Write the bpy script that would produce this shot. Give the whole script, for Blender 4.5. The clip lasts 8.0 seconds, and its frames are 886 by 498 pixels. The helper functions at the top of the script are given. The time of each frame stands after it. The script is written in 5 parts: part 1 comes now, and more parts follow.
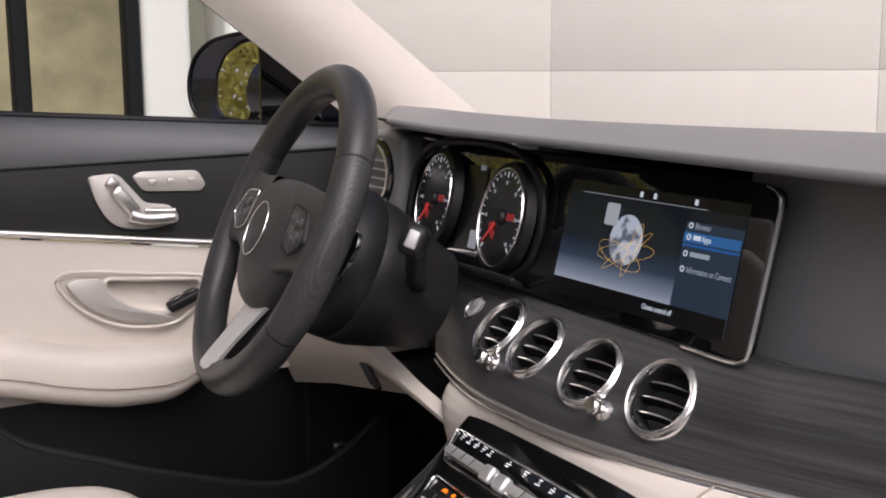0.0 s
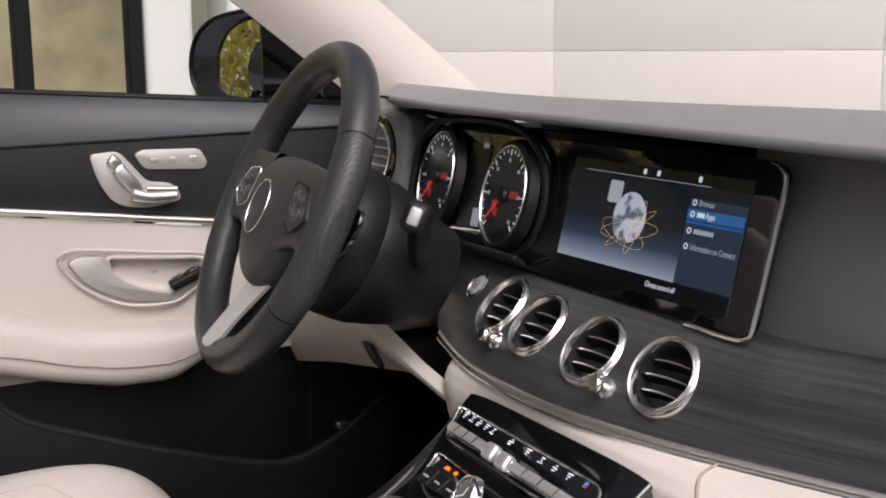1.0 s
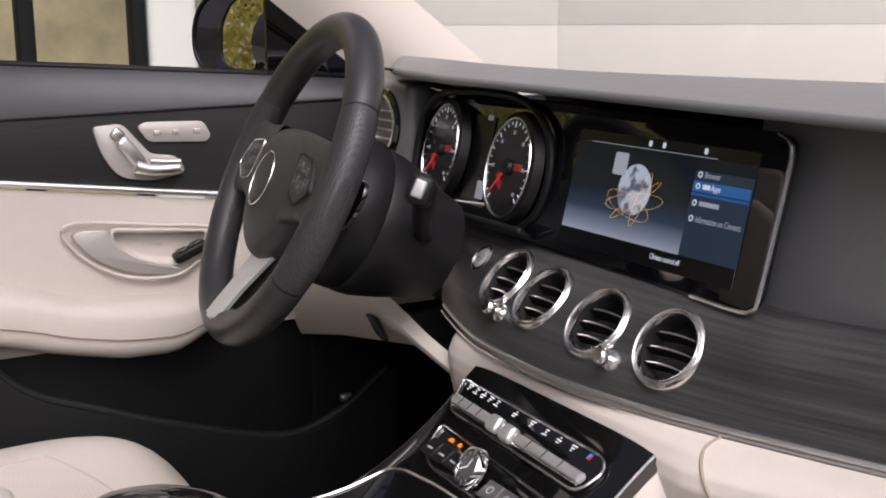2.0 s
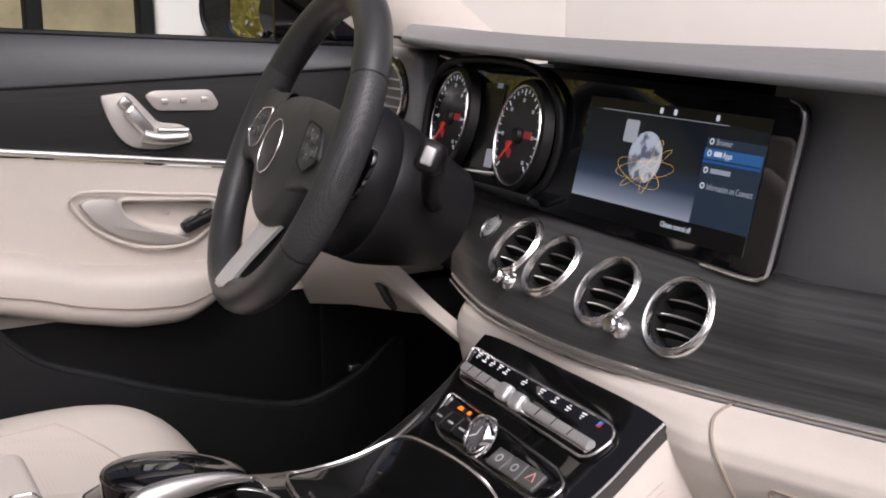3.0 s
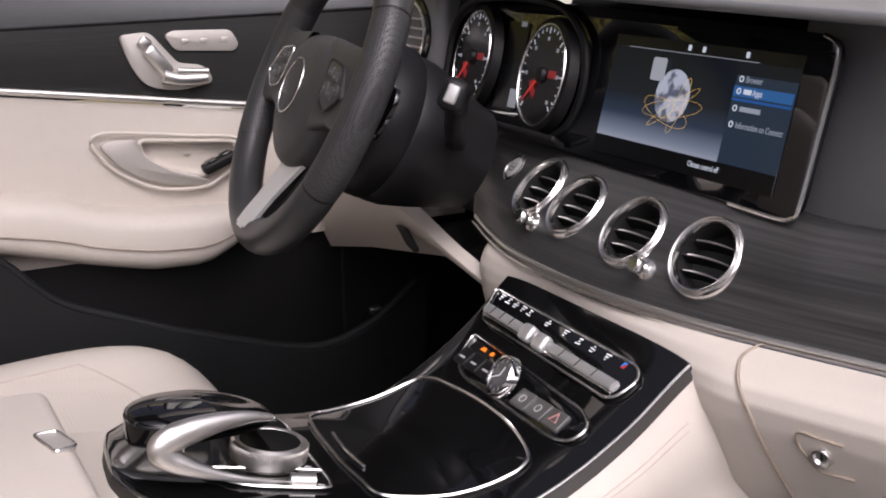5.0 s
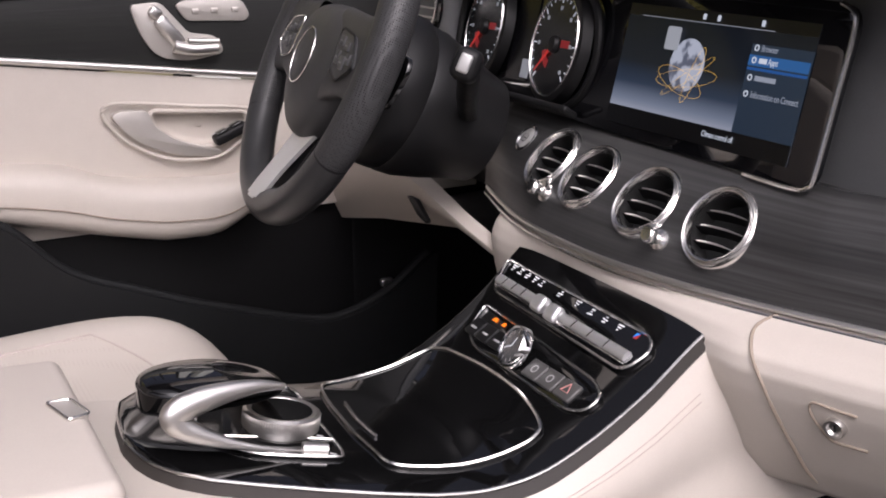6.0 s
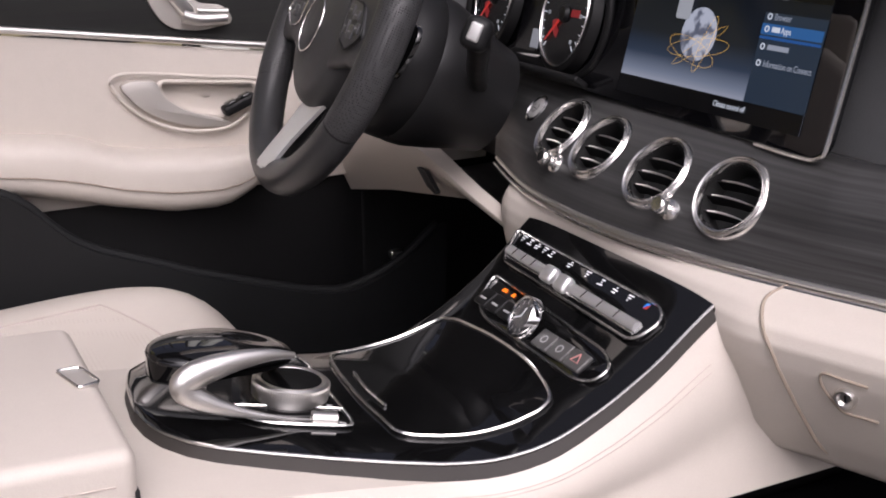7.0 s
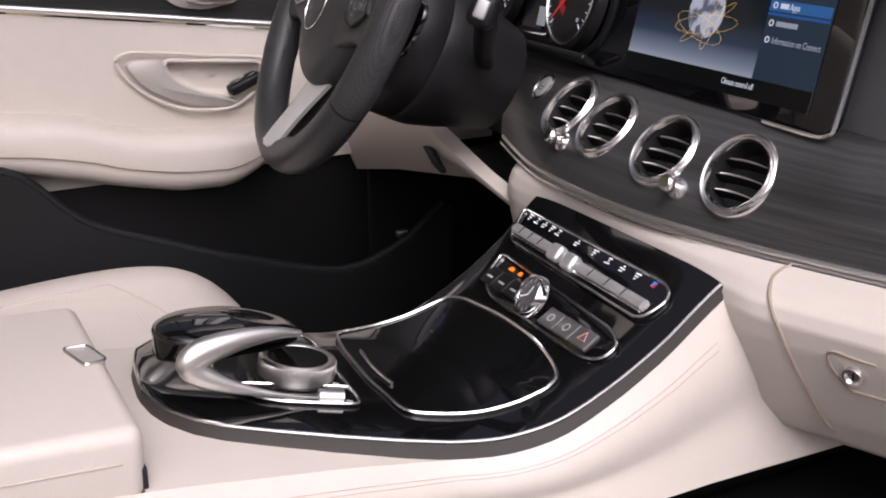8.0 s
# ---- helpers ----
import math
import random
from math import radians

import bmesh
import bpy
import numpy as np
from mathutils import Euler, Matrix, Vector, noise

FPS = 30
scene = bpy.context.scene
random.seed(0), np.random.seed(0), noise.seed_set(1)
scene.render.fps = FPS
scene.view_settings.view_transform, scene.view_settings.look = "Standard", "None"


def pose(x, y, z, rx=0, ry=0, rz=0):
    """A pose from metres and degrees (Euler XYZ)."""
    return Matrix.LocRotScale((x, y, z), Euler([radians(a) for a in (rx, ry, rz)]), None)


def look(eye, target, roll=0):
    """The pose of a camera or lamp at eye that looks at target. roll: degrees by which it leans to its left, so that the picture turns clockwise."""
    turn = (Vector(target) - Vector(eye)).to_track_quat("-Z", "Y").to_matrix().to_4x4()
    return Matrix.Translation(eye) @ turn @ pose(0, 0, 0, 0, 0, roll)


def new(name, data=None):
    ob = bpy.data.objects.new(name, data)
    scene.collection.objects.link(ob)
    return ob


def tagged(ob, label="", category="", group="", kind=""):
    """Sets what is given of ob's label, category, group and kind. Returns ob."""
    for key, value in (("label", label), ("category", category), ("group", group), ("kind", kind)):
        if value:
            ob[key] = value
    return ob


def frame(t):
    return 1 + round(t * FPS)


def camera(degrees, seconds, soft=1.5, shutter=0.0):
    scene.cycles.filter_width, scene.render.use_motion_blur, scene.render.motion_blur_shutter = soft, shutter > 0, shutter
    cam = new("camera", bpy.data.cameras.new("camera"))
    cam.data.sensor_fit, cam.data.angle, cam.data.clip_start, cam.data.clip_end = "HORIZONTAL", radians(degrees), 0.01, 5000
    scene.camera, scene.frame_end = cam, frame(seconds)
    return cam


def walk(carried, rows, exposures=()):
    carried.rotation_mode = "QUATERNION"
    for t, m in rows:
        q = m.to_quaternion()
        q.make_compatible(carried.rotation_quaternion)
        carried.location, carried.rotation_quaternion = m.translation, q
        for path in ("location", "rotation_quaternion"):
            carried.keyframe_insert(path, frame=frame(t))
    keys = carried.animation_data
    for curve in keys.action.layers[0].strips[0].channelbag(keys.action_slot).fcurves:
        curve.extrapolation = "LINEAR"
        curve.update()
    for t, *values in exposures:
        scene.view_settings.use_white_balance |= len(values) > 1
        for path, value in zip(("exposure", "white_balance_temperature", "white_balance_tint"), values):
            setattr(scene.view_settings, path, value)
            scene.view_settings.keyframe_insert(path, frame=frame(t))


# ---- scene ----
cam = camera(41.3, 8.0, soft=1.9)
PATH = [
    (0, (0.861, -0.48, 1.087), (-0.863, 0.483, 0.769), -0.5),
    (0.5, (0.86, -0.477, 1.084), (-0.865, 0.48, 0.754), -0.5),
    (1, (0.858, -0.478, 1.083), (-0.864, 0.478, 0.733), -0.5),
    (1.5, (0.857, -0.478, 1.082), (-0.862, 0.474, 0.712), -0.5),
    (3, (0.852, -0.479, 1.074), (-0.863, 0.453, 0.638), -0.5),
    (3.5, (0.85, -0.476, 1.072), (-0.865, 0.445, 0.614), -0.6),
    (4, (0.848, -0.476, 1.07), (-0.866, 0.435, 0.589), -0.6),
    (4.5, (0.845, -0.477, 1.067), (-0.868, 0.425, 0.566), -0.6),
    (6, (0.839, -0.479, 1.06), (-0.87, 0.393, 0.496), -0.6),
    (6.5, (0.839, -0.478, 1.057), (-0.869, 0.384, 0.474), -0.6),
    (7, (0.837, -0.479, 1.055), (-0.868, 0.374, 0.45), -0.6),
    (7.5, (0.836, -0.479, 1.053), (-0.867, 0.366, 0.431), -0.7),
    (8, (0.835, -0.479, 1.051), (-0.866, 0.361, 0.417), -0.7),
]
walk(cam, [(t, look(eye, target, roll)) for t, eye, target, roll in PATH], exposures=[(0, 0.45, 5900, 12), (8, 0.45, 5850, 16)])

# ---- daylight: overcast sky and a weak, wide sun from the passenger's side ----
world = bpy.data.worlds.new("sky")
world.use_nodes = True
scene.world = world
wn = world.node_tree
sky = wn.nodes.new("ShaderNodeTexSky")
sky.sky_type, sky.sun_disc = "NISHITA", False
sky.sun_elevation, sky.sun_rotation = radians(50), radians(104)
sky.air_density, sky.dust_density, sky.ozone_density = 0.12, 9.0, 0.0
wn.links.new(sky.outputs[0], wn.nodes["Background"].inputs[0])
wn.nodes["Background"].inputs[1].default_value = 0.15
sun_data = bpy.data.lights.new("sun", "SUN")
sun_data.energy, sun_data.angle, sun_data.color = 0.6, radians(60), (1.0, 0.95, 0.88)
sun = new("sun", sun_data)
sun.matrix_world = look((3.6, -0.9, 5.2), (0, 0, 0.8))


# ---- materials ----
def material(name, color, rough=0.5, metal=0.0, grain=0.0, scale=200.0, bump=0.0, stretch=(1, 1, 1), blotch=0.0, coat=0.0, emit=None, strength=1.0, spec=0.5):
    m = bpy.data.materials.new(name)
    m.use_nodes = True
    nt = m.node_tree
    b = nt.nodes["Principled BSDF"]
    b.inputs["Base Color"].default_value = (*color, 1)
    b.inputs["Roughness"].default_value = rough
    b.inputs["Metallic"].default_value = metal
    b.inputs["Coat Weight"].default_value = coat
    b.inputs["Coat Roughness"].default_value = 0.03
    b.inputs["Specular IOR Level"].default_value = spec
    if emit:
        b.inputs["Emission Color"].default_value = (*emit, 1)
        b.inputs["Emission Strength"].default_value = strength
    if grain or bump or blotch:
        co = nt.nodes.new("ShaderNodeTexCoord")
        mp = nt.nodes.new("ShaderNodeMapping")
        mp.inputs["Scale"].default_value = stretch
        nt.links.new(co.outputs["Object"], mp.inputs["Vector"])
        n1 = nt.nodes.new("ShaderNodeTexNoise")
        n1.inputs["Scale"].default_value, n1.inputs["Detail"].default_value = scale, 6
        n2 = nt.nodes.new("ShaderNodeTexNoise")
        n2.inputs["Scale"].default_value, n2.inputs["Detail"].default_value = scale / 14, 3
        for n in (n1, n2):
            nt.links.new(mp.outputs["Vector"], n.inputs["Vector"])
        mix = nt.nodes.new("ShaderNodeMix")
        mix.data_type = "RGBA"
        low = tuple(c * (1 - grain) for c in color)
        high = tuple(min(1, c * (1 + grain)) for c in color)
        mix.inputs[6].default_value, mix.inputs[7].default_value = (*low, 1), (*high, 1)
        nt.links.new(n1.outputs["Fac"], mix.inputs[0])
        mix2 = nt.nodes.new("ShaderNodeMix")
        mix2.data_type, mix2.blend_type = "RGBA", "MULTIPLY"
        mix2.inputs[0].default_value = 1.0
        ramp = nt.nodes.new("ShaderNodeMapRange")
        ramp.inputs["To Min"].default_value, ramp.inputs["To Max"].default_value = 1 - blotch, 1 + blotch
        nt.links.new(n2.outputs["Fac"], ramp.inputs["Value"])
        nt.links.new(mix.outputs[2], mix2.inputs[6])
        nt.links.new(ramp.outputs[0], mix2.inputs[7])
        nt.links.new(mix2.outputs[2], b.inputs["Base Color"])
        rr = nt.nodes.new("ShaderNodeMapRange")
        rr.inputs["To Min"].default_value, rr.inputs["To Max"].default_value = max(0, rough - 0.07), min(1, rough + 0.07)
        nt.links.new(n2.outputs["Fac"], rr.inputs["Value"])
        nt.links.new(rr.outputs[0], b.inputs["Roughness"])
        if bump:
            bp = nt.nodes.new("ShaderNodeBump")
            bp.inputs["Strength"].default_value, bp.inputs["Distance"].default_value = bump, 0.0006
            nt.links.new(n1.outputs["Fac"], bp.inputs["Height"])
            nt.links.new(bp.outputs["Normal"], b.inputs["Normal"])
    return m


BEIGE = material("beige_leather", (0.535, 0.490, 0.436), 0.5, grain=0.05, scale=700, bump=0.25, blotch=0.04)
BEIGE_SMOOTH = material("beige_soft_plastic", (0.56, 0.513, 0.455), 0.5, grain=0.04, scale=900, bump=0.15, blotch=0.03)
BLACK_LEATHER = material("black_leather", (0.030, 0.030, 0.0305), 0.38, grain=0.2, scale=800, bump=0.3, blotch=0.1)
DASH_LEATHER = material("dark_grey_leather", (0.138, 0.140, 0.143), 0.37, grain=0.15, scale=800, bump=0.3, blotch=0.08, spec=0.85)
BELT_LEATHER = material("belt_line_leather", (0.075, 0.077, 0.08), 0.42, grain=0.2, scale=800, bump=0.35, blotch=0.08)
BLACK_PLASTIC = material("black_plastic", (0.006, 0.006, 0.0064), 0.5, grain=0.2, scale=900, bump=0.2, blotch=0.1, spec=0.28)
CARPET = material("black_carpet", (0.004, 0.004, 0.0043), 0.95, grain=0.5, scale=900, bump=0.8, blotch=0.2, spec=0.1)
CHROME = material("satin_chrome", (0.84, 0.83, 0.81), 0.24, 1.0)
BRIGHT_CHROME = material("polished_chrome", (0.82, 0.82, 0.82), 0.08, 1.0)
RING = material("satin_vent_ring", (0.84, 0.83, 0.81), 0.23, 1.0)
SILVER_PAINT = material("silver_paint", (0.42, 0.42, 0.41), 0.4, 0.4, grain=0.04, scale=900)
SILVER = material("matt_silver", (0.74, 0.72, 0.69), 0.36, 1.0, grain=0.04, scale=900, bump=0.05)
PIANO = material("piano_black", (0.004, 0.004, 0.0042), 0.05, coat=0.6)
GLOSS = material("black_display_glass", (0.004, 0.004, 0.005), 0.03, coat=0.5, spec=0.9)
DARK = material("black_void", (0.006, 0.006, 0.006), 0.8)
PAINT = material("dark_blue_car_paint", (0.006, 0.008, 0.02), 0.12, 0.3, coat=1.0)
MIRROR = material("mirror_glass", (0.9, 0.9, 0.9), 0.01, 1.0)
WALL = material("beige_concrete", (0.54, 0.515, 0.47), 0.85, grain=0.04, scale=3, blotch=0.07)
GEO = WALL.node_tree.nodes.new("ShaderNodeNewGeometry")
for node in WALL.node_tree.nodes:
    if node.type == "MAPPING":
        WALL.node_tree.links.new(GEO.outputs["Position"], node.inputs["Vector"])
WHITE_STONE = material("white_plaster", (0.50, 0.51, 0.47), 0.8, grain=0.05, scale=5, blotch=0.08)
OCHRE = material("ochre_stone", (0.25, 0.225, 0.13), 0.8, grain=0.65, scale=5, blotch=0.6)
FRAME_BLACK = material("black_steel", (0.008, 0.009, 0.009), 0.6, grain=0.1, scale=40, spec=0.1)
# side wall stone with its shade put into the dark grey-green colour
SHADE_STONE = material("shaded_wall_stone", (0.17, 0.175, 0.13), 0.85, grain=0.4, scale=6, blotch=0.4)
ASPHALT = material("grey_paving", (0.20, 0.19, 0.18), 0.9, grain=0.3, scale=30, bump=0.5, blotch=0.1)
LEAF = material("yellow_green_leaves", (0.42, 0.39, 0.11), 0.6, grain=0.25, scale=6, blotch=0.2)
def let_light_through(m, share):
    """Thin leaves pass part of the light."""
    nt = m.node_tree
    b = nt.nodes["Principled BSDF"]
    tr = nt.nodes.new("ShaderNodeBsdfTranslucent")
    mix = nt.nodes.new("ShaderNodeMixShader")
    mix.inputs[0].default_value = share
    nt.links.new(b.inputs["Base Color"].links[0].from_socket, tr.inputs["Color"])
    nt.links.new(b.outputs[0], mix.inputs[1])
    nt.links.new(tr.outputs[0], mix.inputs[2])
    nt.links.new(mix.outputs[0], nt.nodes["Material Output"].inputs["Surface"])


let_light_through(LEAF, 0.45)
BARK = material("brown_bark", (0.08, 0.06, 0.04), 0.9, grain=0.4, scale=30)
RED = material("red_dial_light", (0.2, 0.01, 0.01), 0.4, emit=(1, 0.07, 0.05), strength=0.28)
WHITE_MARK = material("white_dial_light", (0.5, 0.5, 0.5), 0.4, emit=(0.8, 0.85, 0.9), strength=0.35)
ORANGE = material("amber_indicator", (0.5, 0.12, 0.0), 0.4, emit=(1, 0.20, 0.015), strength=0.7)
SEAM = material("dark_beige_line", (0.30, 0.25, 0.20), 0.7)
# printed legends, with a faint glow added to make them whiter
LEGEND = material("white_glowing_legend", (0.7, 0.7, 0.7), 0.5, emit=(0.8, 0.8, 0.8), strength=0.25)


def wood_material(name, scale, tilt, tone):
    """Black-stained open-pore ash: long pale-grey streaks in near-black."""
    m = material(name, (0.03, 0.03, 0.03), 0.36)
    nt = m.node_tree
    b = nt.nodes["Principled BSDF"]
    co = nt.nodes.new("ShaderNodeTexCoord")
    mp = nt.nodes.new("ShaderNodeMapping")
    mp.inputs["Scale"].default_value = scale
    mp.inputs["Rotation"].default_value = tilt
    nt.links.new(co.outputs["Object"], mp.inputs["Vector"])
    big = nt.nodes.new("ShaderNodeTexNoise")
    big.inputs["Scale"].default_value, big.inputs["Detail"].default_value, big.inputs["Distortion"].default_value = 3.0, 3, 0.8
    fine = nt.nodes.new("ShaderNodeTexNoise")
    fine.inputs["Scale"].default_value, fine.inputs["Detail"].default_value = 14.0, 2.5
    for n in (big, fine):
        nt.links.new(mp.outputs[0], n.inputs["Vector"])
    mul = nt.nodes.new("ShaderNodeMath")
    mul.operation = "MULTIPLY"
    nt.links.new(big.outputs["Fac"], mul.inputs[0])
    nt.links.new(fine.outputs["Fac"], mul.inputs[1])
    cr = nt.nodes.new("ShaderNodeValToRGB")
    cr.color_ramp.elements[0].position, cr.color_ramp.elements[0].color = 0.12, (0.022, 0.022, 0.022, 1)
    cr.color_ramp.elements[1].position, cr.color_ramp.elements[1].color = 0.42, tone
    nt.links.new(mul.outputs[0], cr.inputs[0])
    nt.links.new(cr.outputs[0], b.inputs["Base Color"])
    bp = nt.nodes.new("ShaderNodeBump")
    bp.inputs["Strength"].default_value, bp.inputs["Distance"].default_value = 0.5, 0.0006
    nt.links.new(fine.outputs["Fac"], bp.inputs["Height"])
    nt.links.new(bp.outputs[0], b.inputs["Normal"])
    return m


WOOD = wood_material("black_ash_wood", (0.22, 1.5, 20), (0, radians(3), 0), (0.062, 0.062, 0.062, 1))
WOOD.node_tree.nodes["Principled BSDF"].inputs["Specular IOR Level"].default_value = 0.38
DOOR_WOOD = wood_material("black_ash_door_wood", (14, 0.9, 16), (0, 0, 0), (0.026, 0.027, 0.025, 1))
DOOR_WOOD.node_tree.nodes["Principled BSDF"].inputs["Specular IOR Level"].default_value = 0.28


# ---- mesh helpers ----
def finish(bm, name, mat, angle=40):
    bmesh.ops.recalc_face_normals(bm, faces=bm.faces)
    me = bpy.data.meshes.new(name)
    bm.to_mesh(me)
    bm.free()
    for p in me.polygons:
        p.use_smooth = True
    me.set_sharp_from_angle(angle=radians(angle))
    me.materials.append(mat)
    return me


def thing(name, label, category, m=None, group="", kind=""):
    ob = new(name)
    ob.empty_display_size = 0.02
    if m is not None:
        ob.matrix_world = m
    return tagged(ob, label, category, group, kind)


def part(name, bm, mat, parent=None, label="", m=None, angle=40):
    ob = new(name, finish(bm, name, mat, angle))
    if parent is not None:
        ob.parent = parent
    if m is not None:
        ob.matrix_basis = m
    return tagged(ob, label)


def rounded_box(sx, sy, sz, r=0.004, at=(0, 0, 0), m=None, seg=3):
    bm = bmesh.new()
    bmesh.ops.create_cube(bm, size=1.0)
    bmesh.ops.scale(bm, vec=(sx, sy, sz), verts=bm.verts)
    r = min(r, 0.49 * min(sx, sy, sz))
    bmesh.ops.bevel(bm, geom=bm.edges[:], offset=r, segments=seg, affect="EDGES", profile=0.5)
    if m is not None:
        bmesh.ops.transform(bm, matrix=m, verts=bm.verts)
    bmesh.ops.translate(bm, vec=at, verts=bm.verts)
    return bm


def grid(f, nu, nv, close_u=False, close_v=False):
    """A sheet from f(u, v), u and v from 0 to 1."""
    bm = bmesh.new()
    rows = []
    for i in range(nu if close_u else nu + 1):
        rows.append([bm.verts.new(f(i / nu, j / nv)) for j in range(nv if close_v else nv + 1)])
    for i in range(nu):
        a, b = rows[i], rows[(i + 1) % len(rows)]
        for j in range(nv):
            k = (j + 1) % len(a)
            bm.faces.new((a[j], b[j], b[k], a[k]))
    return bm


def thicken(bm, d):
    bmesh.ops.recalc_face_normals(bm, faces=bm.faces)
    bmesh.ops.solidify(bm, geom=bm.faces[:], thickness=d)
    return bm


def smooth_path(pts, n=8, closed=False):
    """Catmull-Rom through the points."""
    p = [Vector(q) for q in pts]
    out = []
    cnt = len(p) if closed else len(p) - 1
    for i in range(cnt):
        if closed:
            a, b, c, d = p[i - 1], p[i], p[(i + 1) % len(p)], p[(i + 2) % len(p)]
        else:
            a, b, c, d = p[max(i - 1, 0)], p[i], p[i + 1], p[min(i + 2, len(p) - 1)]
        for k in range(n):
            t = k / n
            out.append(0.5 * ((2 * b) + (c - a) * t + (2 * a - 5 * b + 4 * c - d) * t * t + (3 * b - a - 3 * c + d) * t ** 3))
    if not closed:
        out.append(p[-1])
    return out


def tube(pts, r, seg=10, closed=False, up=(0, 0, 1), flat=1.0):
    """A bar along pts. r: a radius or a function of 0..1. flat: thickness across 'up' as a share of r."""
    bm = bmesh.new()
    n = len(pts)
    rings = []
    for i, p in enumerate(pts):
        p = Vector(p)
        a = Vector(pts[i - 1] if (i or closed) else p)
        b = Vector(pts[(i + 1) % n] if (i < n - 1 or closed) else p)
        d = (b - a).normalized()
        s = d.cross(Vector(up))
        s = s.normalized() if s.length > 1e-4 else d.orthogonal().normalized()
        w = s.cross(d).normalized()
        rr = r(i / max(1, n - 1)) if callable(r) else r
        rings.append([bm.verts.new(p + s * rr * math.cos(q) + w * rr * flat * math.sin(q)) for q in [2 * math.pi * k / seg for k in range(seg)]])
    for i in range(n if closed else n - 1):
        a, b = rings[i], rings[(i + 1) % n]
        for k in range(seg):
            bm.faces.new((a[k], b[k], b[(k + 1) % seg], a[(k + 1) % seg]))
    if not closed:
        bm.faces.new(rings[0][::-1])
        bm.faces.new(rings[-1])
    return bm


def lathe(profile, seg=32):
    """Turns (radius, height) pairs about the z axis."""
    bm = bmesh.new()
    rings = []
    for r, z in profile:
        if r < 1e-6:
            rings.append([bm.verts.new((0, 0, z))])
        else:
            rings.append([bm.verts.new((r * math.cos(2 * math.pi * k / seg), r * math.sin(2 * math.pi * k / seg), z)) for k in range(seg)])
    for a, b in zip(rings, rings[1:]):
        for k in range(seg):
            q = (k + 1) % seg
            if len(a) == 1 and len(b) > 1:
                bm.faces.new((a[0], b[k], b[q]))
            elif len(b) == 1 and len(a) > 1:
                bm.faces.new((a[k], b[0], a[q]))
            elif len(a) > 1:
                bm.faces.new((a[k], b[k], b[q], a[q]))
    return bm


def plate(outline, depth, bevel=0.0, seg=2):
    """A flat slab with the given outline in x and y, from z = -depth to 0."""
    bm = bmesh.new()
    top = [bm.verts.new((p[0], p[1], 0)) for p in outline]
    f = bm.faces.new(top)
    got = bmesh.ops.extrude_face_region(bm, geom=[f])
    bmesh.ops.translate(bm, vec=(0, 0, -depth), verts=[v for v in got["geom"] if isinstance(v, bmesh.types.BMVert)])
    if bevel:
        bmesh.ops.recalc_face_normals(bm, faces=bm.faces)
        edges = [e for e in bm.edges if all(abs(v.co.z) < 1e-6 for v in e.verts)]
        bmesh.ops.bevel(bm, geom=edges, offset=bevel, segments=seg, affect="EDGES", profile=0.5)
    return bm


def rounded_outline(pts, r, n=5):
    """A polygon with rounded corners; r one radius or one for each corner."""
    out = []
    k = len(pts)
    rs = r if isinstance(r, (list, tuple)) else [r] * k
    for i in range(k):
        p, a, b = Vector(pts[i]).to_2d(), Vector(pts[i - 1]).to_2d(), Vector(pts[(i + 1) % k]).to_2d()
        da, db = (a - p), (b - p)
        ra = min(rs[i], da.length * 0.49, db.length * 0.49)
        s, e = p + da.normalized() * ra, p + db.normalized() * ra
        for j in range(n + 1):
            t = j / n
            q = s * (1 - t) ** 2 + p * 2 * t * (1 - t) + e * t * t
            out.append((q.x, q.y))
    return out


def moved(bm, m):
    bmesh.ops.transform(bm, matrix=m, verts=bm.verts)
    return bm


def interp(x, table):
    """Smooth reading of a short table of (x, value)."""
    return float(np.interp(x, [a for a, _ in table], [b for _, b in table]))


MID = -0.04  # the car's middle line


def text_mesh(name, words, size, mat, parent, m, align="LEFT"):
    cu = bpy.data.curves.new(name, "FONT")
    cu.body, cu.size, cu.align_x, cu.extrude = words, size, align, 0.0001
    ob = bpy.data.objects.new(name, cu)
    scene.collection.objects.link(ob)
    me = bpy.data.meshes.new_from_object(ob.evaluated_get(bpy.context.evaluated_depsgraph_get()))
    bpy.data.objects.remove(ob)
    me.materials.clear()
    me.materials.append(mat)
    out = new(name, me)
    out.parent = parent
    out.matrix_basis = m
    return out


def flat_ring(r0, r1, z=0.0, seg=48, a0=0.0, a1=2 * math.pi, h=0.001):
    """A flat ring, or a piece of one between two angles."""
    full = abs(a1 - a0 - 2 * math.pi) < 1e-6
    def f(u, v):
        a = a0 + (a1 - a0) * u
        prof = ((r0, 0), (r0, h), (r1, h), (r1, 0))
        r, q = prof[int(round(v * 4)) % 4]
        return Vector((r * math.cos(a), r * math.sin(a), z + q))
    return grid(f, seg, 4, close_u=full, close_v=True)


# ---- surroundings ----
def ground():
    bm = bmesh.new()
    s = 400
    bm.faces.new([bm.verts.new(p) for p in ((-s, -s, 0), (s, -s, 0), (s, s, 0), (-s, s, 0))])
    tagged(part("ground", bm, ASPHALT), "grey paved ground round the car", "ground", kind="structure")


def outside_wall():
    w = thing("wall_front", "pale beige concrete wall of large smooth panels", "wall", pose(-7.5, 7.0, 0, 0, 0, 35), kind="structure")
    me = finish(rounded_box(2.997, 0.2, 0.997, 0.002), "panel", WALL)
    for i in range(-9, 7):
        for j in range(5):
            p = new("panel", me)
            p.parent, p.matrix_basis = w, pose(i * 3.0, 0, 0.47 + j * 1.0)
    part("backing", rounded_box(50, 0.1, 4.8, 0.01), WALL, w, m=pose(-3, 0.12, 2.4))


